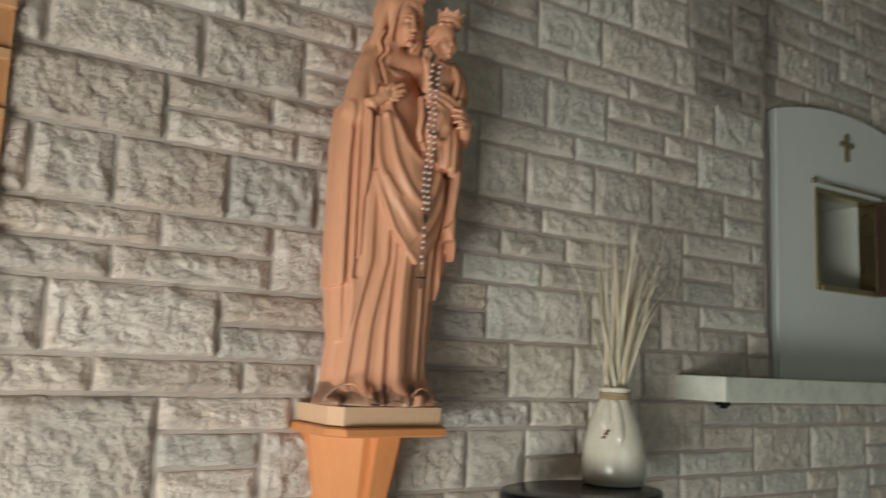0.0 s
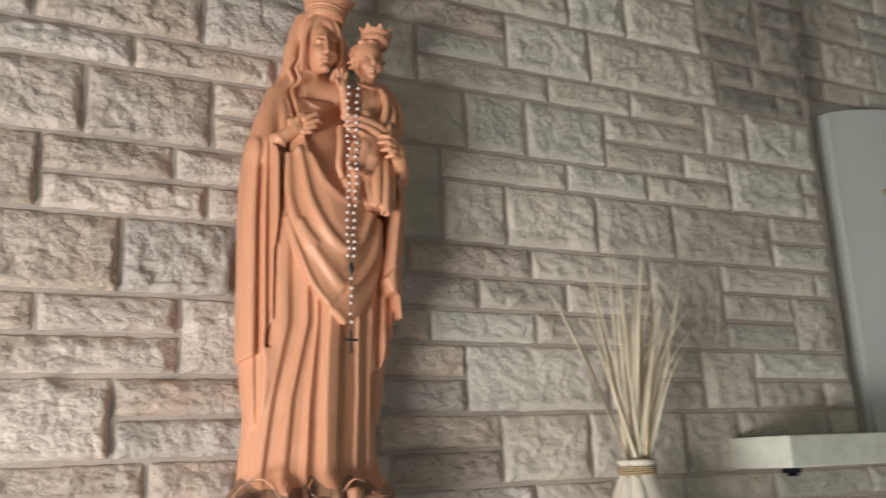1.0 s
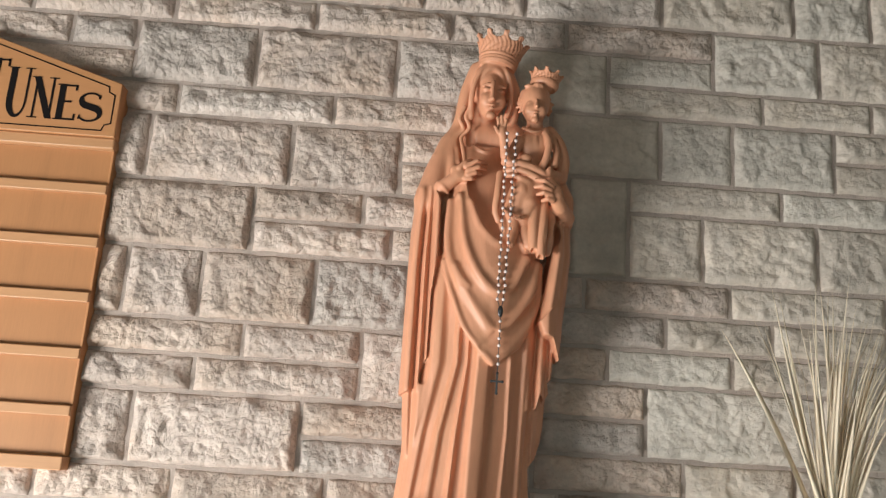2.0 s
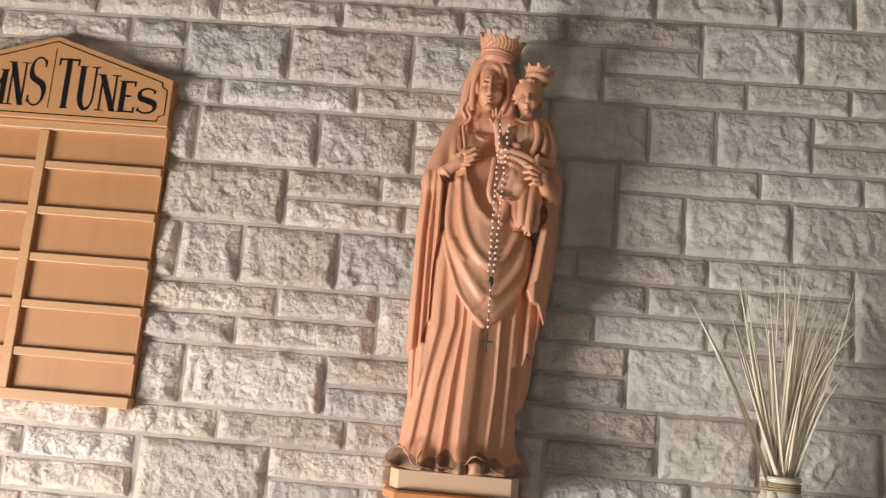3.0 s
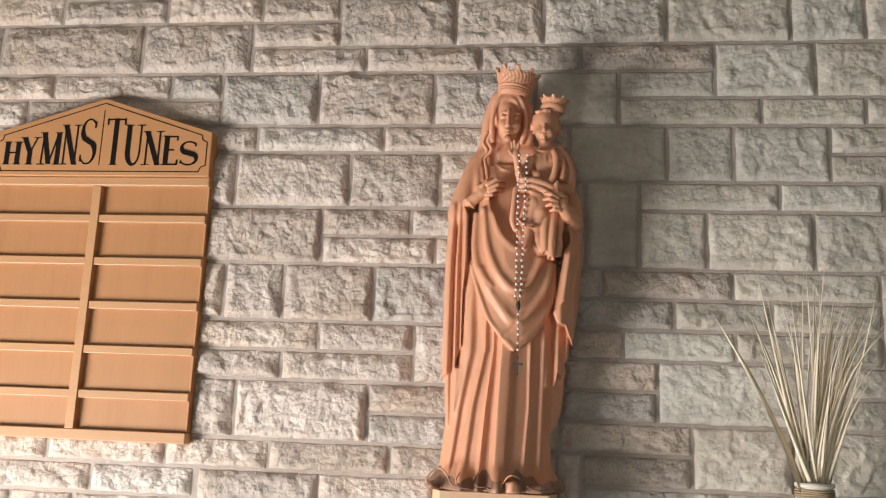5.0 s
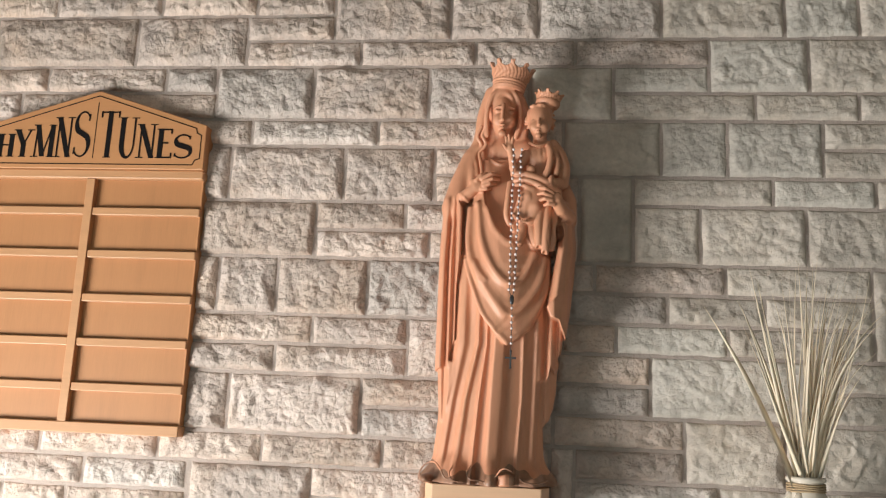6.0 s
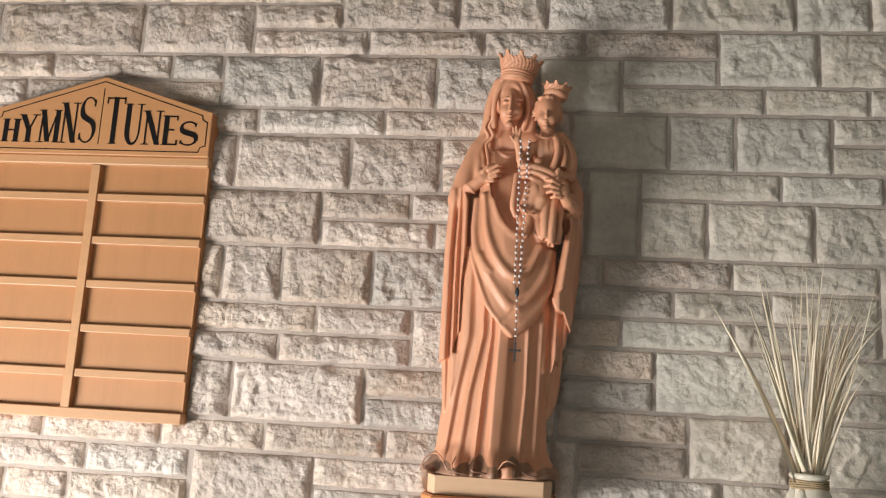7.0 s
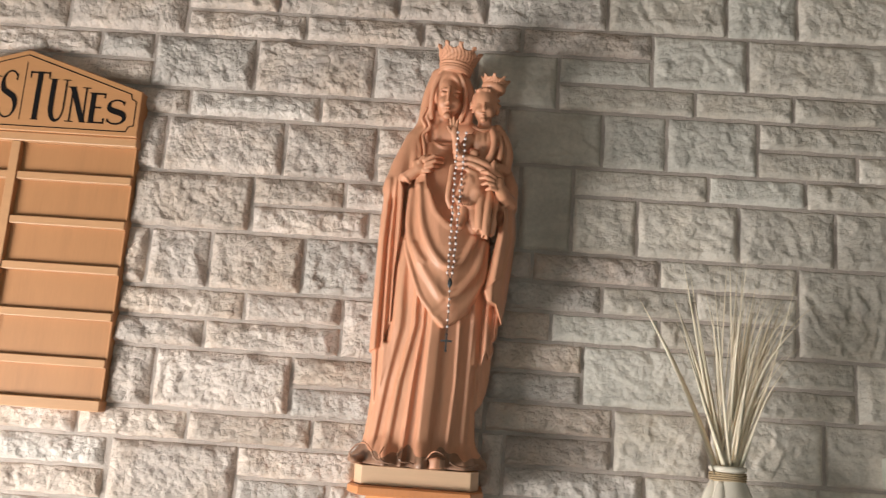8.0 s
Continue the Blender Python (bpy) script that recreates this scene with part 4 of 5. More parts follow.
def hang_y(z, last=None, out=0.004):
    """How far forward the two strands hang: clear of the wood, and falling back only slowly."""
    y = min(front(x, z) for x in (-0.331, -0.327, -0.322, -0.317, -0.312, -0.307)) - out
    return y if last is None else min(y, last + 0.0022)


def bead(x, y, z, r=1.0):
    ob = new("bead", bead_mesh)
    ob.parent, ob.location, ob.scale = rosary, Vector((x, y, z)) - rosary.location, (r, r, r)
    return Vector((x, y, z))


cords = [[], []]
for side, x0, x1 in ((0, -0.3265, -0.3275), (1, -0.3095, -0.3175)):
    n, y = 25, None
    for i in range(n):
        t = i / (n - 1)
        y = hang_y(2.125 - 0.305 * t, y)
        cords[side].append(bead(x0 + (x1 - x0) * t + 0.0012 * math.sin(i * 2.3 + side), y, 2.125 - 0.305 * t))
y = medal_y = hang_y(1.80, y)
drop = []
for i, z in enumerate((1.782, 1.765, 1.752, 1.740, 1.722, 1.708)):
    y = hang_y(z, y)
    drop.append(bead(-0.3215 + 0.0005 * (i % 2), y, z, 0.95))
cy = hang_y(1.68, y)
for cord in (cords[0] + [Vector((-0.322, medal_y, 1.80))], cords[1] + [Vector((-0.322, medal_y, 1.80))],
             [Vector((-0.322, medal_y, 1.80))] + drop + [Vector((-0.322, cy, 1.692))]):
    part("cord", tube([p - rosary.location for p in cord], 0.0008, 5), SILVER, rosary)
part("medal", ball(Vector((-0.322, medal_y, 1.799)) - rosary.location, (0.0048, 0.0022, 0.0105)), SILVER, rosary, "oval silver medal", True)
cross_bm = box(-0.0017, 0.0017, -0.0012, 0.0012, -0.030, 0.004, 0.0006)
box(-0.0095, 0.0095, -0.0013, 0.0013, -0.0115, -0.008, 0.0006, bm=cross_bm)
for p in ((-0.0095, -0.0098), (0.0095, -0.0098), (0, -0.030), (0, 0.004)):
    ball((p[0], 0, p[1]), (0.0026, 0.0015, 0.0026), cross_bm, 8)
cross_ob = part("crucifix", cross_bm, SILVER, rosary, "small dark metal cross")
cross_ob.location = Vector((-0.3215, cy, 1.688)) - rosary.location

# ---- the hymn board ----
BX, BW = -1.378, 0.288
board = thing("hymn_board", "light oak hymn board with empty rails and lettered gable", "hymn board", (BX, 0, 1.9))


def rel(bm, ob):
    bmesh.ops.translate(bm, verts=bm.verts, vec=-ob.location)
    return bm


part("back_panel", rel(box(BX - BW + 0.006, BX + BW - 0.006, -0.030, -0.004, 1.5028, 2.0947), board), OAK_PANEL, board, "plain oak veneer back")
part("side_strip", rel(box(BX - BW + 0.0015, BX - BW + 0.0058, -0.034, -0.003, 1.503, 2.0945, 0.001), board), OAK, board)
part("side_strip", rel(box(BX + BW - 0.0058, BX + BW - 0.0015, -0.034, -0.003, 1.503, 2.0945, 0.001), board), OAK, board)
HEAD = [(BX - BW, 2.118), (BX + BW, 2.118), (BX + BW, 2.232), (BX, 2.322), (BX - BW, 2.232)]
header = part("header", rel(prism(HEAD, -0.052, -0.003, bevel=0.002), board), OAK, board, "gabled oak header with black lettering")
part("header_moulding", rel(box(BX - BW, BX + BW, -0.046, -0.003, 2.095, 2.1175, 0.003), board), OAK_RAIL, board)
part("centre_bar", rel(box(BX - 0.011, BX + 0.011, -0.046, -0.028, 1.503, 2.0945, 0.0015), board), OAK_RAIL, board)
for z in (2.022, 1.915, 1.807, 1.700, 1.594):
    for x0, x1 in ((BX - BW + 0.002, BX - 0.0115), (BX + 0.0115, BX + BW - 0.002)):
        part("rail", rel(box(x0, x1, -0.043, -0.029, z - 0.019, z, 0.0018), board), OAK_RAIL, board)
part("bottom_rail", rel(box(BX - BW, BX + BW, -0.046, -0.003, 1.478, 1.5025, 0.002), board), OAK_RAIL, board)


def ribbon(points, w, y, closed=True):
    """A thin painted line along points in x and z."""
    bm = bmesh.new()
    n = len(points)
    for i in range(n if closed else n - 1):
        a, b = Vector(points[i]), Vector(points[(i + 1) % n])
        d = (b - a).normalized() * w / 2
        o = Vector((-d.y, d.x))
        prism([tuple(a - d - o), tuple(b + d - o), tuple(b + d + o), tuple(a - d + o)], y, y + 0.0006, bm)
    return bm


inset, ez = 0.011, 0.017
outline = [(BX - BW + inset + ez, 2.130), (BX + BW - inset - ez, 2.130), (BX + BW - inset - 0.012, 2.142), (BX + BW - inset, 2.146), (BX + BW - inset, 2.206),
           (BX + BW - inset - 0.012, 2.212), (BX + BW - inset - 0.014, 2.224), (BX, 2.3085), (BX - BW + inset + 0.014, 2.224), (BX - BW + inset + 0.012, 2.212),
           (BX - BW + inset, 2.206), (BX - BW + inset, 2.146), (BX - BW + inset + 0.012, 2.142)]
part("border_line", rel(ribbon(outline, 0.0024, -0.0528), board), BLACK, header).parent = header
part("divider_line", rel(ribbon([(BX, 2.146), (BX, 2.290)], 0.0018, -0.0528, False), board), BLACK, header)


STEM, HAIR = 0.0124, 0.0038


def stroke(bm, points, widths, y=-0.0531):
    """A painted stroke along points in x and z that swells and thins; its ends are cut level where it stands upright."""
    P = [Vector(p) for p in points]
    n = len(P)
    rows = []
    for i, p in enumerate(P):
        d = (P[min(i + 1, n - 1)] - P[max(i - 1, 0)]).normalized()
        o = Vector((1, 0)) / max(0.55, abs(d.y)) if abs(d.y) > 0.55 and n == 2 else Vector((d.y, -d.x))
        w = widths[i] if isinstance(widths, (list, tuple)) else widths
        rows.append((p - o * w / 2, p + o * w / 2))
    f = [[bm.verts.new((q.x, h, q.y)) for q in r for h in (y, y + 0.0007)] for r in rows]
    for a, c in zip(f, f[1:]):
        for k in ((0, 2), (2, 3), (3, 1), (1, 0)):
            bm.faces.new((a[k[0]], a[k[1]], c[k[1]], c[k[0]]))
    bm.faces.new((f[0][0], f[0][1], f[0][3], f[0][2]))
    bm.faces.new((f[-1][0], f[-1][2], f[-1][3], f[-1][1]))


def arc(c, r, a0, a1, n=14):
    return [(c[0] + r[0] * math.cos(radians(a0 + (a1 - a0) * i / n)), c[1] + r[1] * math.sin(radians(a0 + (a1 - a0) * i / n))) for i in range(n + 1)]


# which strokes each capital has, in parts of its width and height: thick stems, thin hairlines, and where its serifs stand
THICK = {"H": (((0.16, 0), (0.16, 1)), ((0.84, 0), (0.84, 1))), "Y": (((0.12, 1), (0.52, 0.46)), ((0.52, 0.5), (0.52, 0))), "M": (((0.18, 1), (0.50, 0.02)), ((0.88, 1), (0.88, 0))),
         "N": (((0.14, 1), (0.84, 0.0)),), "T": (((0.5, 0), (0.5, 1)),), "U": (((0.20, 1), (0.20, 0.34)),), "E": (((0.22, 0), (0.22, 1)),), "S": ()}
THIN = {"H": (((0.16, 0.52), (0.84, 0.52)),), "Y": (((0.90, 1), (0.54, 0.46)),), "M": (((0.14, 0), (0.18, 1)), ((0.50, 0.02), (0.86, 1))), "N": (((0.16, 0), (0.16, 1)), ((0.86, 0), (0.86, 1))),
        "T": (((0.02, 0.975), (0.98, 0.975)), ((0.03, 1), (0.03, 0.86)), ((0.97, 1), (0.97, 0.86))), "U": (((0.85, 1), (0.85, 0.34)),),
        "E": (((0.15, 0.975), (0.92, 0.975)), ((0.15, 0.52), (0.74, 0.52)), ((0.15, 0.025), (0.98, 0.025)), ((0.90, 1), (0.90, 0.84)), ((0.96, 0), (0.96, 0.18))), "S": ()}
SERIF = {"H": ((0.16, 0), (0.84, 0), (0.16, 1), (0.84, 1)), "Y": ((0.52, 0), (0.12, 1), (0.90, 1)), "M": ((0.14, 0), (0.88, 0), (0.16, 1), (0.87, 1)), "N": ((0.16, 0), (0.12, 1), (0.86, 1)),
         "T": ((0.5, 0),), "U": ((0.20, 1), (0.85, 1)), "E": ((0.20, 0), (0.20, 1)), "S": ()}


def letter(ch, x0, x1, z0, z1):
    """One black painted capital with thick and thin strokes."""
    w, h = x1 - x0, z1 - z0
    bm = bmesh.new()

    def at(p):
        return x0 + p[0] * w, z0 + p[1] * h

    for a, b in THICK[ch]:
        stroke(bm, [at(a), at(b)], STEM)
    for a, b in THIN[ch]:
        stroke(bm, [at(a), at(b)], HAIR, -0.0533)
    for u, v in SERIF[ch]:
        x, z = at((u, v))
        stroke(bm, [(x - 0.0098, z + (0.001 if v == 0 else -0.001)), (x + 0.0098, z + (0.001 if v == 0 else -0.001))], 0.0022, -0.0535)
    if ch == "U":
        n = 14
        stroke(bm, [at(p) for p in arc((0.525, 0.34), (0.325, 0.33), 180, 360, n)], [STEM + (HAIR - STEM) * ease(i / n * 1.15) for i in range(n + 1)], -0.0532)
    if ch == "S":
        top = arc((0.52, 0.745), (0.42, 0.235), 35, 230, 16)
        low = arc((0.50, 0.265), (0.46, 0.245), 50, -150, 16)
        run = [at(p) for p in top + low]
        m = len(run)
        stroke(bm, run, [HAIR + (STEM * 1.1 - HAIR) * math.exp(-((i / (m - 1) - 0.5) / 0.17) ** 2) for i in range(m)], -0.0532)
        for p in ((0.87, 0.86), (0.09, 0.14)):
            stroke(bm, [at((p[0], p[1] - 0.07)), at((p[0] + 0.02, p[1] + 0.07))], 0.0036, -0.0534)
    return part("letter", rel(bm, board), BLACK, header)


# black capitals that rise with the gable
ROW = (("H", -0.256, -0.214, 2.206), ("Y", -0.212, -0.166, 2.218), ("M", -0.164, -0.107, 2.231), ("N", -0.104, -0.060, 2.251), ("S", -0.056, -0.014, 2.268),
       ("T", 0.012, 0.060, 2.268), ("U", 0.062, 0.110, 2.251), ("N", 0.113, 0.160, 2.234), ("E", 0.164, 0.204, 2.222), ("S", 0.208, 0.254, 2.208))
for ch, x0, x1, z1 in ROW:
    letter(ch, BX + x0, BX + x1, 2.1465, z1)

# ---- plant stand, vase and dried grass ----
stand = thing("plant_stand", "black lacquered plant stand with an oval top", "plant stand", (0.138, -0.195, 0.0))
part("top", lathe([(0.02, 1.208), (0.95, 1.209), (0.99, 1.212), (1.0, 1.218), (1.0, 1.229), (0.992, 1.234), (0.97, 1.236), (0.5, 1.2362)], 56, sx=0.208, sy=0.150), LACQUER, stand, "glossy black oval top", True)
part("column", lathe([(0.03, 0.06), (0.03, 0.2), (0.022, 0.5), (0.022, 0.9), (0.03, 1.1), (0.06, 1.2118)], 24), LACQUER, stand, smooth=True)
part("foot", lathe([(0.15, 0.0), (0.15, 0.02), (0.13, 0.035), (0.03, 0.06)], 40), LACQUER, stand, smooth=True)

VX, VY, VZ = 0.272, -0.158, 1.2366
vase = thing("vase", "cream glazed stoneware vase tied with twine at the neck", "vase", (VX, VY, VZ))
part("body", lathe([(0.064, 0.0), (0.0735, 0.003), (0.0765, 0.02), (0.0765, 0.05), (0.0745, 0.08), (0.069, 0.11), (0.060, 0.142), (0.048, 0.172), (0.038, 0.194), (0.033, 0.206), (0.032, 0.214), (0.035, 0.222),
                    (0.0355, 0.226), (0.033, 0.227), (0.029, 0.222), (0.028, 0.20), (0.034, 0.185), (0.01, 0.18)], 56), GLAZE, vase, smooth=True)
tw = bmesh.new()
for i in range(4):
    z = 0.2015 + 0.0042 * i
    tube([(0.0355 * math.cos(a), 0.0355 * math.sin(a), z + 0.0008 * math.sin(3 * a + i)) for a in [2 * math.pi * j / 32 for j in range(33)]], 0.0023, 6, tw)
part("twine", tw, TWINE, vase, "tan twine wound round the neck", True)
part("rim", lathe([(0.029, 0.219), (0.0365, 0.2195), (0.0385, 0.224), (0.0365, 0.2285), (0.0295, 0.229)], 48), GLAZE, vase, "thin tan rim", True)


def on_vase(a, z, out=0.0):
    r = np.interp(z, (0.02, 0.05, 0.08, 0.11, 0.142, 0.172, 0.194, 0.206), (0.0765, 0.0765, 0.0745, 0.069, 0.060, 0.048, 0.038, 0.033)) + out
    return Vector((r * math.cos(radians(a)), r * math.sin(radians(a)), z))


# tongues of paler glaze down from the neck, and a small brown knot beside them
for a0, z1 in ((234, 0.092), (201, 0.125)):
    part("glaze_drip", tube([on_vase(a0 - 2 + 4 * t, 0.198 - (0.198 - z1) * t, -0.006) for t in np.linspace(0, 1, 12)],
                            [0.007, 0.009, 0.011, 0.0125, 0.0135, 0.014, 0.0145, 0.015, 0.0145, 0.013, 0.010, 0.005], 14), GLAZE, vase, "raised tongue of paler glaze", True)
for a, z in ((212, 0.128), (208, 0.121), (205, 0.113)):
    part("leaf_mark", ball(on_vase(a, z, 0.001), (0.006, 0.005, 0.0035)), GLAZE_DARK, vase, "small brown leaf", True)

grass = thing("dried_grass", "bunch of pale dried grass blades standing in the vase", "dried grass", (VX, VY, VZ + 0.20))
rng = random.Random(7)


def blade(tip, width, bend, root=(0, 0), droop=0.0, look_of=None):
    """One folded blade from the vase's neck to its tip, both given from the neck; droop bows its thin end over."""
    bm = bmesh.new()
    a, c = Vector((root[0], root[1], -0.03)), Vector(tip)
    mid = (a + c) / 2 + Vector((bend[0], bend[1], 0.02))
    side = Vector((math.cos(bend[2]), math.sin(bend[2]), 0))
    away = Vector((c.x, c.y, 0)).normalized()
    n, rows = 14, []
    for i in range(n + 1):
        t = i / n
        p = (1 - t) ** 2 * a + 2 * t * (1 - t) * mid + t * t * c
        p = p + droop * max(0.0, t - 0.55) ** 2 * 4 * (away * 1.2 - Vector((0, 0, 0.8)))
        w = width * (1.30 - 0.45 * t) * max(0.04, 1 - t ** 1.9)
        turn = 0.5 * math.sin(3 * t + bend[2] * 5)
        sd = Vector((side.x * math.cos(turn) - side.y * math.sin(turn), side.x * math.sin(turn) + side.y * math.cos(turn), 0))
        f = Vector((-sd.y, sd.x, 0)) * w * 0.35
        rows.append([bm.verts.new(p - sd * w), bm.verts.new(p + f), bm.verts.new(p + sd * w), bm.verts.new(p + f * 0.4)])
    for r0, r1 in zip(rows, rows[1:]):
        for i in range(4):
            bm.faces.new((r0[i], r0[(i + 1) % 4], r1[(i + 1) % 4], r1[i]))
    bm.faces.new(rows[0])
    bm.faces.new(rows[-1][::-1])
    return part("blade", bm, look_of or STRAW, grass, smooth=True)


blade((-0.196, -0.020, 0.362), 0.0100, (0.022, 0, 0.2), (-0.010, -0.012))
blade((-0.105, -0.02, 0.455), 0.0052, (-0.004, 0, 0.5), (-0.008, -0.008))
blade((-0.088, -0.02, 0.425), 0.0046, (-0.004, 0, 0.2), (-0.006, 0.0))
blade((0.150, -0.02, 0.410), 0.0060, (-0.034, 0, 0.1), (0.004, -0.012), 0.04)
blade((0.120, -0.05, 0.350), 0.0070, (-0.040, 0, 0.3), (0.002, -0.014), 0.02)


def spray(n, x, y, z, width, droop=0.0, look_of=None):
    for i in range(n):
        blade((rng.uniform(*x), rng.uniform(*y), rng.uniform(*z)), rng.uniform(*width), (rng.uniform(-0.020, 0.010), rng.uniform(-0.012, 0.012), rng.uniform(-0.8, 0.8)),
              (rng.uniform(-0.014, 0.014), rng.uniform(-0.014, 0.014)), droop * rng.uniform(-0.2, 1.0), look_of)


spray(9, (-0.13, -0.040), (-0.05, 0.03), (0.32, 0.46), (0.0018, 0.0050), 0.03)
spray(20, (0.000, 0.060), (-0.07, 0.06), (0.36, 0.490), (0.0018, 0.0050), 0.02)
spray(26, (0.045, 0.140), (-0.08, 0.08), (0.32, 0.470), (0.0016, 0.0046), 0.06)
spray(14, (0.030, 0.120), (0.00, 0.07), (0.22, 0.40), (0.0026, 0.0056), 0.03, STRAW_TAN)
spray(14, (0.00, 0.10), (-0.06, 0.02), (0.20, 0.36), (0.0030, 0.0060), 0.02)
spray(10, (-0.03, 0.150), (-0.05, 0.05), (0.40, 0.500), (0.0008, 0.0016), 0.10)

# ---- shelf and tabernacle ----
shelf_bm = box(0.652, 3.2, -0.185, 0.0, 1.434, 1.502, 0.004)
box(WALL_END + 0.003, 3.2, -0.004, RECESS + 0.004, 1.4345, 1.5015, bm=shelf_bm)
tagged(new("stone_shelf", mesh_of(shelf_bm, "stone_shelf", SHELFSTONE)), "pale speckled stone slab shelf let into the wall", "shelf")
lug = box(0.676, 0.702, -0.165, -0.130, 1.423, 1.4338, 0.003)
box(0.682, 0.696, -0.160, -0.140, 1.416, 1.4229, 0.002, bm=lug)
tagged(new("shelf_lug", mesh_of(lug, "shelf_lug", LACQUER)), "small black iron lug under the stone shelf", "bracket")
tab = thing("tabernacle", "grey-white painted tabernacle front with an open door and brass frame", "tabernacle", (1.61, 0.07, 1.503))
PX0, PX1, NX0, NX1, NZ0, NZ1 = 1.212, 2.020, 1.430, 1.796, 1.820, 2.152


def arch(x):
    t = (x - PX0) / (PX1 - PX0) * 2 - 1
    return 2.405 + 0.055 * (1 - t * t)


steps = [PX0 + (PX1 - PX0) * i / 20 for i in range(21)]
face = bmesh.new()
prism([(PX0, 1.503), (NX0, 1.503), (NX0, arch(NX0))] + [(x, arch(x)) for x in reversed(steps) if x < NX0 - 0.001], 0.040, 0.104, face)
prism([(NX1, 1.503), (PX1, 1.503)] + [(x, arch(x)) for x in reversed(steps) if x > NX1 + 0.001] + [(NX1, arch(NX1))], 0.040, 0.104, face)
prism([(NX0, 1.503), (NX1, 1.503), (NX1, NZ0), (NX0, NZ0)], 0.040, 0.104, face)
prism([(NX0, NZ1), (NX1, NZ1), (NX1, arch(NX1))] + [(x, arch(x)) for x in reversed(steps) if NX0 + 0.001 < x < NX1 - 0.001] + [(NX0, arch(NX0))], 0.040, 0.104, face)
bmesh.ops.remove_doubles(face, verts=face.verts, dist=0.0003)
part("front_board", rel(face, tab), PAINT, tab, "smooth grey-white painted board with an arched top")
part("edge_strip", rel(box(PX0 - 0.016, PX0 - 0.001, 0.048, 0.104, 1.503, 2.40, 0.003), tab), PAINT, tab)
lining = box(NX0, NX1, 0.330, 0.345, NZ0, NZ1)
for b in ((NX0 - 0.01, NX0, 0.106, 0.345, NZ0 - 0.01, NZ1 + 0.01), (NX1, NX1 + 0.01, 0.106, 0.345, NZ0 - 0.01, NZ1 + 0.01),
          (NX0, NX1, 0.106, 0.345, NZ0 - 0.01, NZ0), (NX0, NX1, 0.106, 0.345, NZ1, NZ1 + 0.01)):
    box(*b, bm=lining)
part("niche", rel(lining, tab), NICHE, tab, "pale lined tabernacle niche")
frame_bm = box(NX0 - 0.010, NX0 + 0.006, 0.032, 0.10, NZ0 - 0.012, NZ1 + 0.012, 0.002)
for b in ((NX1 - 0.006, NX1 + 0.010, 0.032, 0.10, NZ0 - 0.012, NZ1 + 0.012), (NX0 + 0.0065, NX1 - 0.0065, 0.033, 0.10, NZ1 - 0.004, NZ1 + 0.012), (NX0 + 0.0065, NX1 - 0.0065, 0.020, 0.10, NZ0 - 0.014, NZ0 + 0.006)):
    box(*b, bm=frame_bm, bevel=0.002)
part("niche_frame", rel(frame_bm, tab), BRASS, tab, "polished brass frame")
part("jamb", rel(box(NX1 - 0.014, NX1 + 0.014, -0.012, 0.0255, NZ0 - 0.01, NZ1 + 0.004, 0.002), tab), WALNUT, tab, "dark brown hinge jamb")
door = part("door", box(0.0, 0.37, -0.011, 0.011, -0.150, 0.150, 0.002), PAINT, tab, "white tabernacle door standing wide open")
door.location = Vector((NX1 + 0.018, 0.004, 1.990)) - tab.location
door.rotation_euler = (0, 0, radians(-14))
part("door_edge", box(0.0, 0.372, -0.013, 0.013, -0.158, -0.1505, 0.001), BRASS, door, "brass edging")
rod = tube([(1.395, 0.022, 2.182), (1.868, 0.022, 2.182)], 0.0045, 10)
for x in (1.395, 1.868):
    ball((x, 0.022, 2.182), (0.012, 0.009, 0.010), rod)
    tube([(x + (0.02 if x < 1.6 else -0.02), 0.022, 2.182), (x + (0.02 if x < 1.6 else -0.02), 0.0395, 2.182)], 0.004, 8, rod)
part("curtain_rod", rel(rod, tab), BRASS, tab, "thin brass curtain rod with knobs", True)
cr = box(1.607, 1.627, 0.030, 0.0395, 2.284, 2.386, 0.002)
box(1.577, 1.6065, 0.030, 0.0395, 2.338, 2.356, bm=cr, bevel=0.002)
box(1.6275, 1.657, 0.030, 0.0395, 2.338, 2.356, bm=cr, bevel=0.002)
part("cross", rel(cr, tab), BRASS, tab, "plain dull brass cross")

# ---- stones of the wall, course by course ----
cells = {}


def taken(side, k0, k1, x0, x1):
    for k in range(k0, k1):
        cells.setdefault((side, k), []).append((x0, x1))


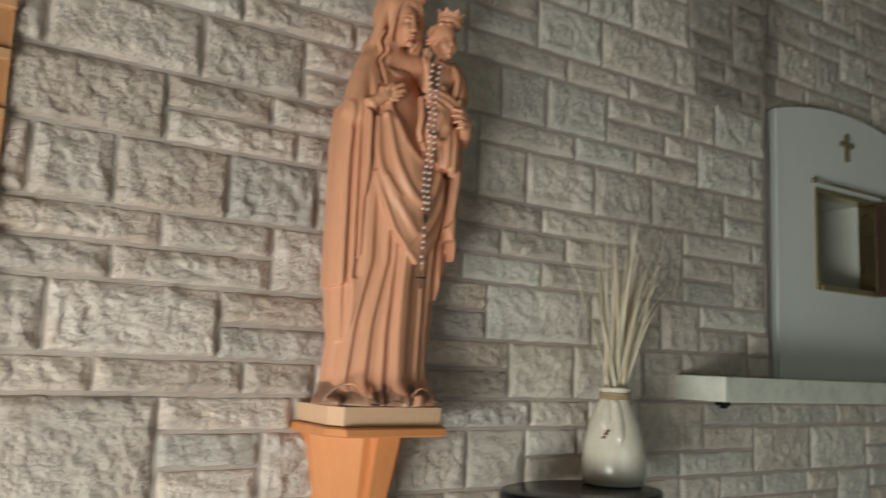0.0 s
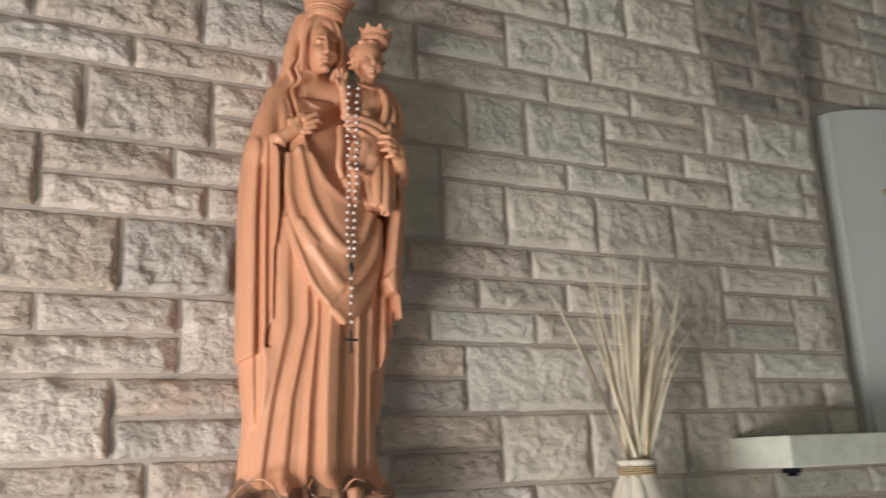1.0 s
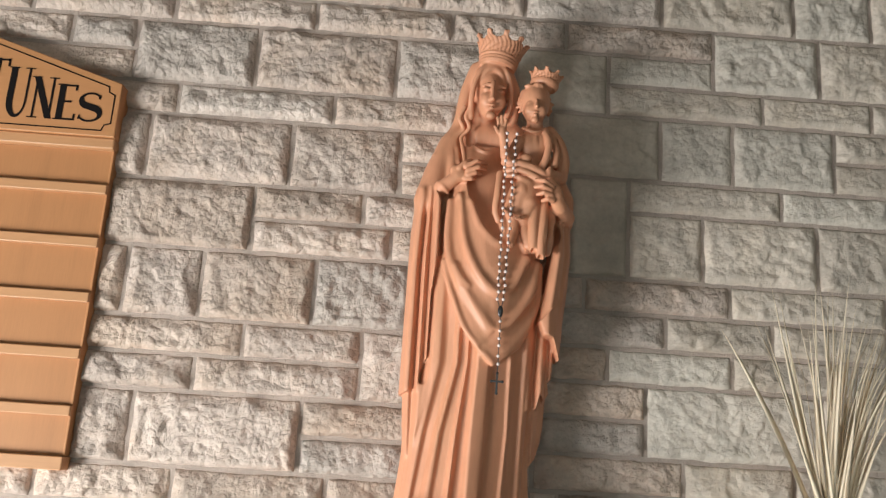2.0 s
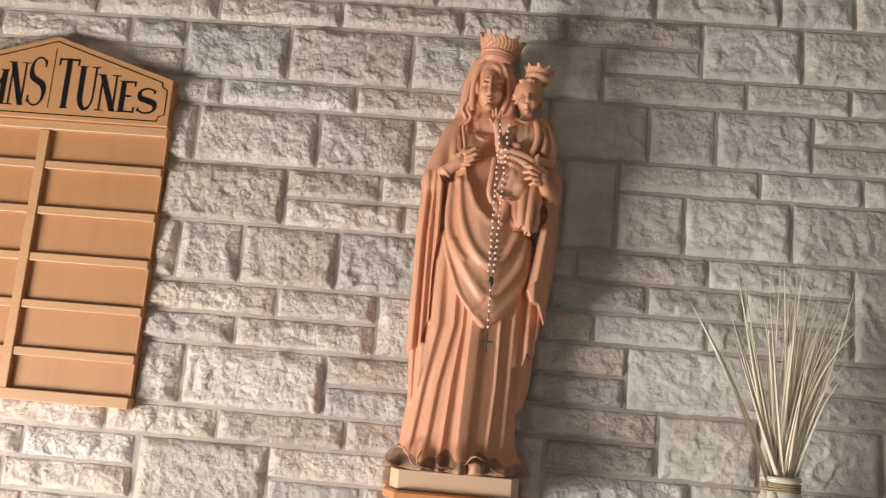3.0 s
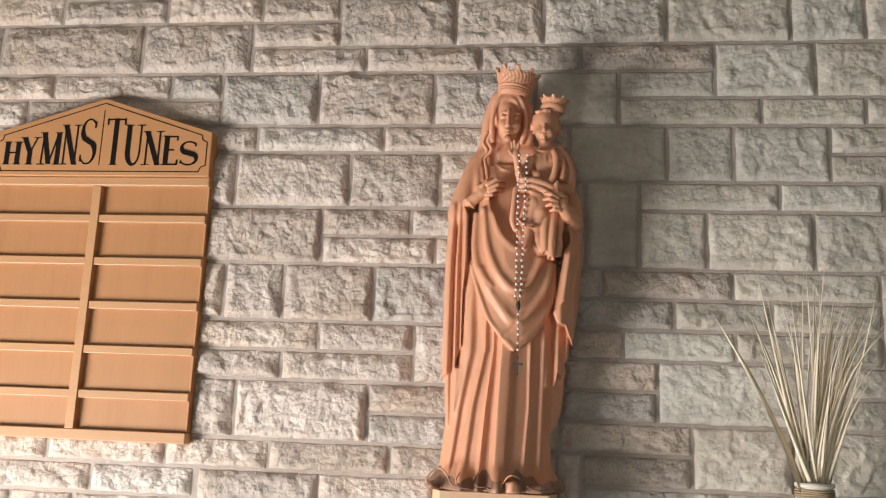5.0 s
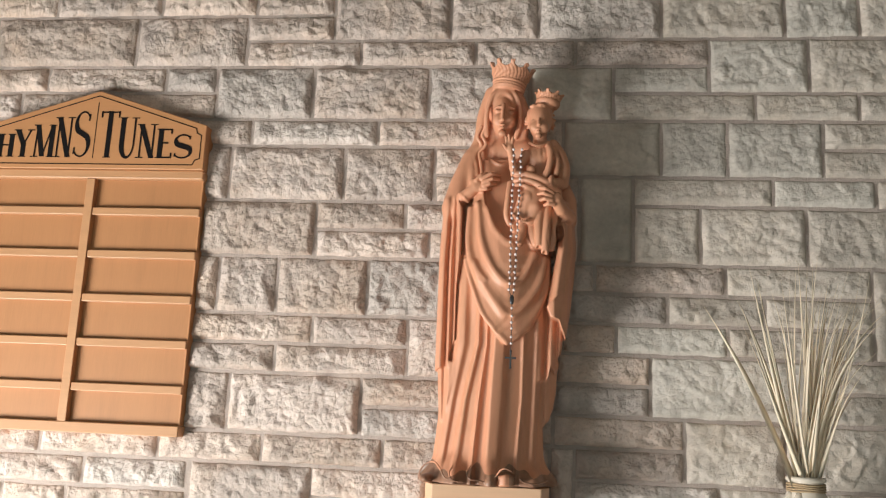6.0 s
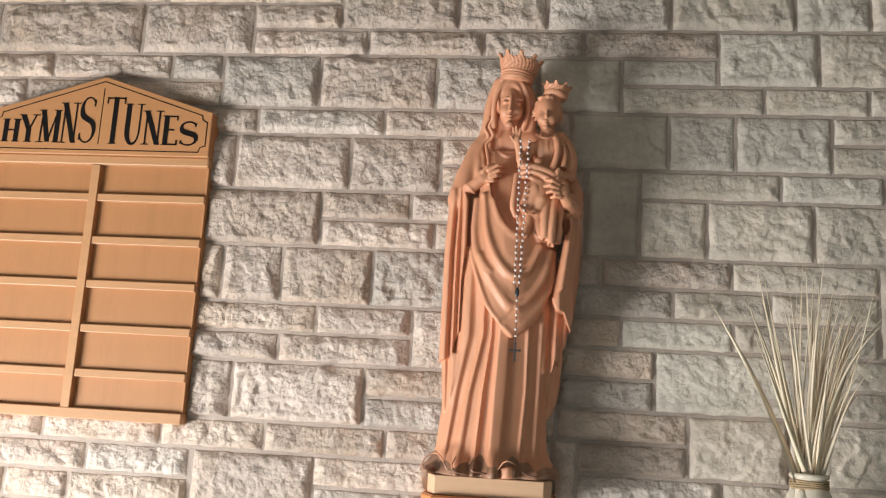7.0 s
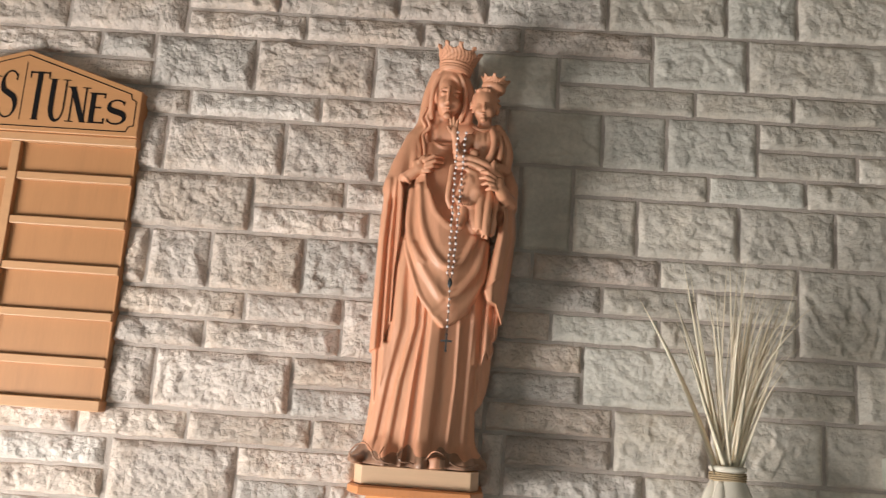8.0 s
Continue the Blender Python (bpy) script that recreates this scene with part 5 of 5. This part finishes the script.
def stone_mesh(w, h, seed, coarse=False, rough=1.0):
    """A pitch-faced block: scalloped slopes rise from the joints to a broken face with ledges and crags."""
    step = 0.045 if coarse else 0.0044
    nx, nz = max(3, round(w / step)), max(3, round(h / step))
    r = random.Random(seed)
    off = Vector((r.uniform(0, 90), r.uniform(0, 90), r.uniform(0, 90)))
    proud, lean, tip = r.uniform(0.010, 0.016), r.uniform(-0.003, 0.003), r.uniform(-0.005, 0.001)
    low, high = (r.uniform(0.010, 0.026), r.uniform(0.020, 0.050)) if h > 0.1 else (r.uniform(0.008, 0.016), r.uniform(0.024, 0.042))
    lip = r.uniform(0.012, 0.036)
    ledge = r.uniform(0.004, 0.012) if h > 0.1 else r.uniform(0.003, 0.009)
    slant = Vector((r.uniform(-3, 3), 0, r.uniform(2, 7)))
    verts, faces = [], []
    for j in range(nz + 1):
        for i in range(nx + 1):
            u, v = i / nx, j / nz
            x, z = (u - 0.5) * w, (v - 0.5) * h
            e = min(u, 1 - u) * w
            f = min(v, 1 - v) * h
            p = Vector((x, 0, z)) + off
            wob = 1 + 0.9 * noise.noise(p * 13) + 0.35 * noise.noise(p * 37)
            fs = v * h / (low * max(0.25, wob))
            ft = (1 - v) * h / (high * max(0.25, wob))
            fe = e / (lip * max(0.3, 1 + 0.8 * noise.noise(p * 17 + slant)))
            t = min(1.0, fs, ft, fe)
            rise = 1 - (1 - t) ** (1.25 if ft < fs else 1.7)
            q = noise.noise(p * 8) * 2.6 + p.dot(slant) * 1.1 + noise.noise(p * 26) * 0.4 + noise.noise(p * 60) * 0.15
            frac = q - math.floor(q)
            ledges = (min(1.0, frac * 9) - frac) * ledge
            cell = noise.voronoi(p * 27 + Vector((noise.noise(p * 20), 0, noise.noise(p * 20 + slant))))[0]
            pillow = (1 - min(1.0, cell[0] * 1.5) ** 2) * (0.0045 * (1 - 0.8 * (t >= 1)))
            crag = noise.fractal(p * 30, 0.75, 2.1, 6) * (0.0028 + 0.0045 * (t >= 1))
            edge = min(1.0, min(e, f) / 0.003)
            y = -0.0045 - edge * (0.001 + rise * (proud + lean * (u - 0.5) * 2 + tip * (v - 0.5) * 2 + ledges) + pillow + crag) * rough
            if y < -0.020:
                y = -0.020 - 0.008 * (1 - math.exp((y + 0.020) / 0.008))
            jx = noise.noise(p * 35) * 0.0026 * (1 if e < 1e-6 else 0)
            jz = noise.noise(p * 31) * 0.0026 * (1 if f < 1e-6 else 0)
            verts.append((x + jx, min(-0.003, y), z + jz))
    for j in range(nz):
        for i in range(nx):
            a = j * (nx + 1) + i
            faces.append((a, a + 1, a + nx + 2, a + nx + 1))
    rim = [i for i in range(nx + 1)] + [j * (nx + 1) + nx for j in range(1, nz + 1)] + [nz * (nx + 1) + i for i in range(nx - 1, -1, -1)] + [j * (nx + 1) for j in range(nz - 1, 0, -1)]
    n = len(verts)
    verts += [(verts[i][0], 0.014, verts[i][2]) for i in rim]
    for a in range(len(rim)):
        b = (a + 1) % len(rim)
        faces.append((rim[a], n + a, n + b, rim[b]))
    return verts, faces


count = [0]


def lay(k1, k0, x0, x1, parent, depth, side="n", look_of=None):
    """One stone between two joints, from course line k0 up to k1."""
    w, h = x1 - x0 - JOINT, (k1 - k0) * RISE - JOINT
    if w < 0.015:
        return
    count[0] += 1
    verts, faces = stone_mesh(w, h, 1000 + count[0], rough=0.6 if look_of is STONE_SMOOTH else 0.55 if x0 > -0.1 else 0.95)
    me = bpy.data.meshes.new("stone")
    me.from_pydata(verts, [], faces)
    if not look_of:
        draw = random.Random(count[0] * 7 + 3).random()
        # all high stones at the right end take the darker mottled material
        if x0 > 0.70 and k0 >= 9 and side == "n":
            look_of = STONE_DARK
        elif x0 > -0.1:
            look_of = STONE_CALM if draw < 0.55 else STONE_CALM_GREY
        else:
            look_of = STONE if draw < 0.58 else STONE_GREY if draw < 0.82 else STONE_OCHRE
    me.materials.append(look_of)
    me.shade_smooth()
    ob = new("stone", me)
    ob.parent = parent
    ob.location = ((x0 + x1) / 2, depth, LINE0 + RISE * (k0 + k1) / 2)
    taken(side, k0, k1, x0, x1)


def course(k1, k0, *joints, look_of=None):
    for a, b in zip(joints, joints[1:]):
        lay(k1, k0, a, b, wall, 0.0, look_of=look_of)


course(13, 11, -0.797, -0.499, -0.28, 0.017, 0.307, 0.478, 0.721)
course(12, 10, -1.716, -1.319, -1.022)
course(12, 11, -1.025, -0.795)
course(11, 10, -1.02, -0.724, -0.434, -0.189, 0.13)
course(11, 9, 0.129, 0.359, 0.758)
course(10, 9, -1.776, -1.551, -1.229, -1.094)
course(9, 8, -1.766, -1.616, -1.35, -1.089)
course(10, 8, -1.092, -0.839, -0.545, -0.297)
course(10, 8, -0.297, -0.097, look_of=STONE_SMOOTH)
course(10, 9, -0.097, 0.128)
course(9, 8, -0.097, 0.234, 0.468, 0.698)
course(8, 7, -1.128, -0.989, -0.668, -0.404)
course(8, 6, -0.215, 0.015, look_of=STONE_SMOOTH)
course(8, 6, 0.015, 0.167, 0.383)
course(8, 7, 0.385, 0.696)
course(7, 6, 0.382, 0.616, 0.759)
course(9, 7, 0.698, 0.838, 1.08)
course(11, 10, 0.758, 0.889, 1.053, look_of=STONE_DARK)
course(10, 9, 0.758, 0.97, 1.064, look_of=STONE_DARK)
course(7, 5, 0.759, 1.016)
course(7, 6, 1.017, 1.077)
course(6, 5, 1.015, 1.075)
course(7, 5, -1.119, -1.036, -0.746, -0.523)
course(7, 6, -0.524, -0.328)
course(6, 5, -0.521, -0.347)
course(6, 3, -0.175, -0.05, look_of=STONE_SMOOTH)
course(6, 5, -0.05, 0.268, 0.496, 0.759)
course(5, 3, -1.1, -0.809)
course(5, 4, -0.811, -0.589, -0.405)
course(4, 3, -0.807, -0.529, -0.364)
course(5, 3, -0.05, 0.103, 0.34, 0.563, 0.878)
course(5, 4, 0.879, 1.079)
course(4, 3, 0.878, 1.077)
course(3, 1, -1.103, -1.042, -0.894, -0.672, -0.474)
course(3, 2, -0.2, -0.138, 0.157, 0.476)
course(2, 1, -0.206, 0.027, 0.242, 0.475)
course(1, 0, -0.211, -0.088, 0.16, 0.475)
course(3, 0, 0.475, 0.694)
course(3, 2, 0.694, 1.015, 1.075)
course(2, 1, 0.694, 0.922)
course(1, 0, 0.694, 0.921)
course(2, 0, 0.921, 1.072)
course(1, 0, -1.108, -0.799, -0.571)
course(0, -1, -1.102, -0.886, -0.568)
course(1, -1, -0.57, -0.411)
course(0, -1, -0.223, -0.011)
course(-1, -2, -0.229, -0.012)
course(0, -2, -0.012, 0.337)
course(0, -1, 0.337, 0.604)
course(-1, -2, 0.338, 0.605)
course(0, -2, 0.604, 0.768)
course(0, -1, 0.767, 1.085)
course(-1, -2, 0.768, 0.989, 1.092)
course(-1, -3, -1.1, -0.991, -0.672)
course(-1, -2, -0.674, -0.395)
course(-2, -3, -0.67, -0.419)
course(-2, -3, -0.228, 0.062)
course(-3, -4, -0.18, 0.061)
course(-3, -5, -0.234, -0.18)
course(-2, -4, 0.062, 0.277, 0.531, 0.692)
course(-2, -3, 0.695, 0.988, 1.091)
course(-3, -4, 0.695, 1.09)
course(-3, -4, -1.837, -1.448, -1.152, -0.9, -0.615, -0.456)
course(-4, -5, -1.583, -1.331, -1.075)
course(-5, -6, -1.529, -1.368, -1.074)
course(-4, -7, -1.069, -0.775)
course(-4, -5, -0.779, -0.501)
course(-5, -6, -0.775, -0.569)
course(-6, -7, -0.771, -0.57)
course(-5, -7, -0.566, -0.418)
course(-4, -5, -0.18, 0.134, 0.33)
course(-4, -6, 0.518, 0.785)
course(-4, -5, 0.785, 1.106, 1.449, 1.684)
course(-5, -6, 0.785, 1.016)
course(-5, -7, 1.015, 1.303, 1.622)
course(-5, -7, -0.244, -0.055, 0.121)
course(-6, -7, 0.519, 0.682, 1.015)


def gaps(side, k, lo, hi):
    at, out = lo, []
    for a, b in sorted(cells.get((side, k), [])):
        if a > at + 0.004:
            out.append((at, a))
        at = max(at, b)
    if hi > at + 0.004:
        out.append((at, hi))
    return out


def split(a, b, r):
    n = max(1, round((b - a) / r.uniform(0.19, 0.30)))
    cuts = [a] + sorted(a + (b - a) * (i + r.uniform(-0.22, 0.22)) / n for i in range(1, n)) + [b]
    return list(zip(cuts, cuts[1:]))


def fill(side, parent, depth, x_lo, x_hi, near_lo, near_hi, k_lo, k_hi):
    """The courses that are left: single stones near the walk, the rest joined."""
    r = random.Random(5)
    verts, faces = [], []
    for k in range(-24, 27):
        for a, b in gaps(side, k, x_lo, x_hi):
            for x0, x1 in split(a, b, r):
                tall = 1
                if k < 26 and r.random() < 0.4 and any(g0 <= x0 + 1e-6 and x1 <= g1 + 1e-6 for g0, g1 in gaps(side, k + 1, x_lo, x_hi)):
                    tall = 2
                if k_lo <= k < k_hi and x1 > near_lo and x0 < near_hi:
                    lay(k + tall, k, x0, x1, parent, depth, side, STONE_DARK if side == "n" and 9 < k < 17 and x0 > 0.66 else None)
                    continue
                w, h = x1 - x0 - JOINT, tall * RISE - JOINT
                if w < 0.015:
                    continue
                v, f = stone_mesh(w, h, r.randrange(9999), True)
                n = len(verts)
                verts += [(p[0] + (x0 + x1) / 2, p[1] + depth, p[2] + LINE0 + RISE * (k + tall / 2)) for p in v]
                faces += [tuple(i + n for i in q) for q in f]
                taken(side, k, k + tall, x0, x1)
    me = bpy.data.meshes.new("far_stones")
    me.from_pydata(verts, [], faces)
    me.materials.append(STONE_FAR)
    ob = new("far_stones", me)
    ob.parent = parent
    tagged(ob, "split-face stones beyond the camera's way", kind="stuff")


taken("n", -4, 27, WALL_END - 0.004, 4.05)
fill("n", wall, 0.0, -2.8, 4.05, -1.95, 2.0, -9, 17)
# the recess: courses above and beside the tabernacle
taken("r", -3, 10, 1.20, 2.03)
taken("r", -24, -3, WALL_END, 4.05)
fill("r", recess, RECESS, WALL_END + 0.002, 4.05, 1.0, 2.6, -3, 20)
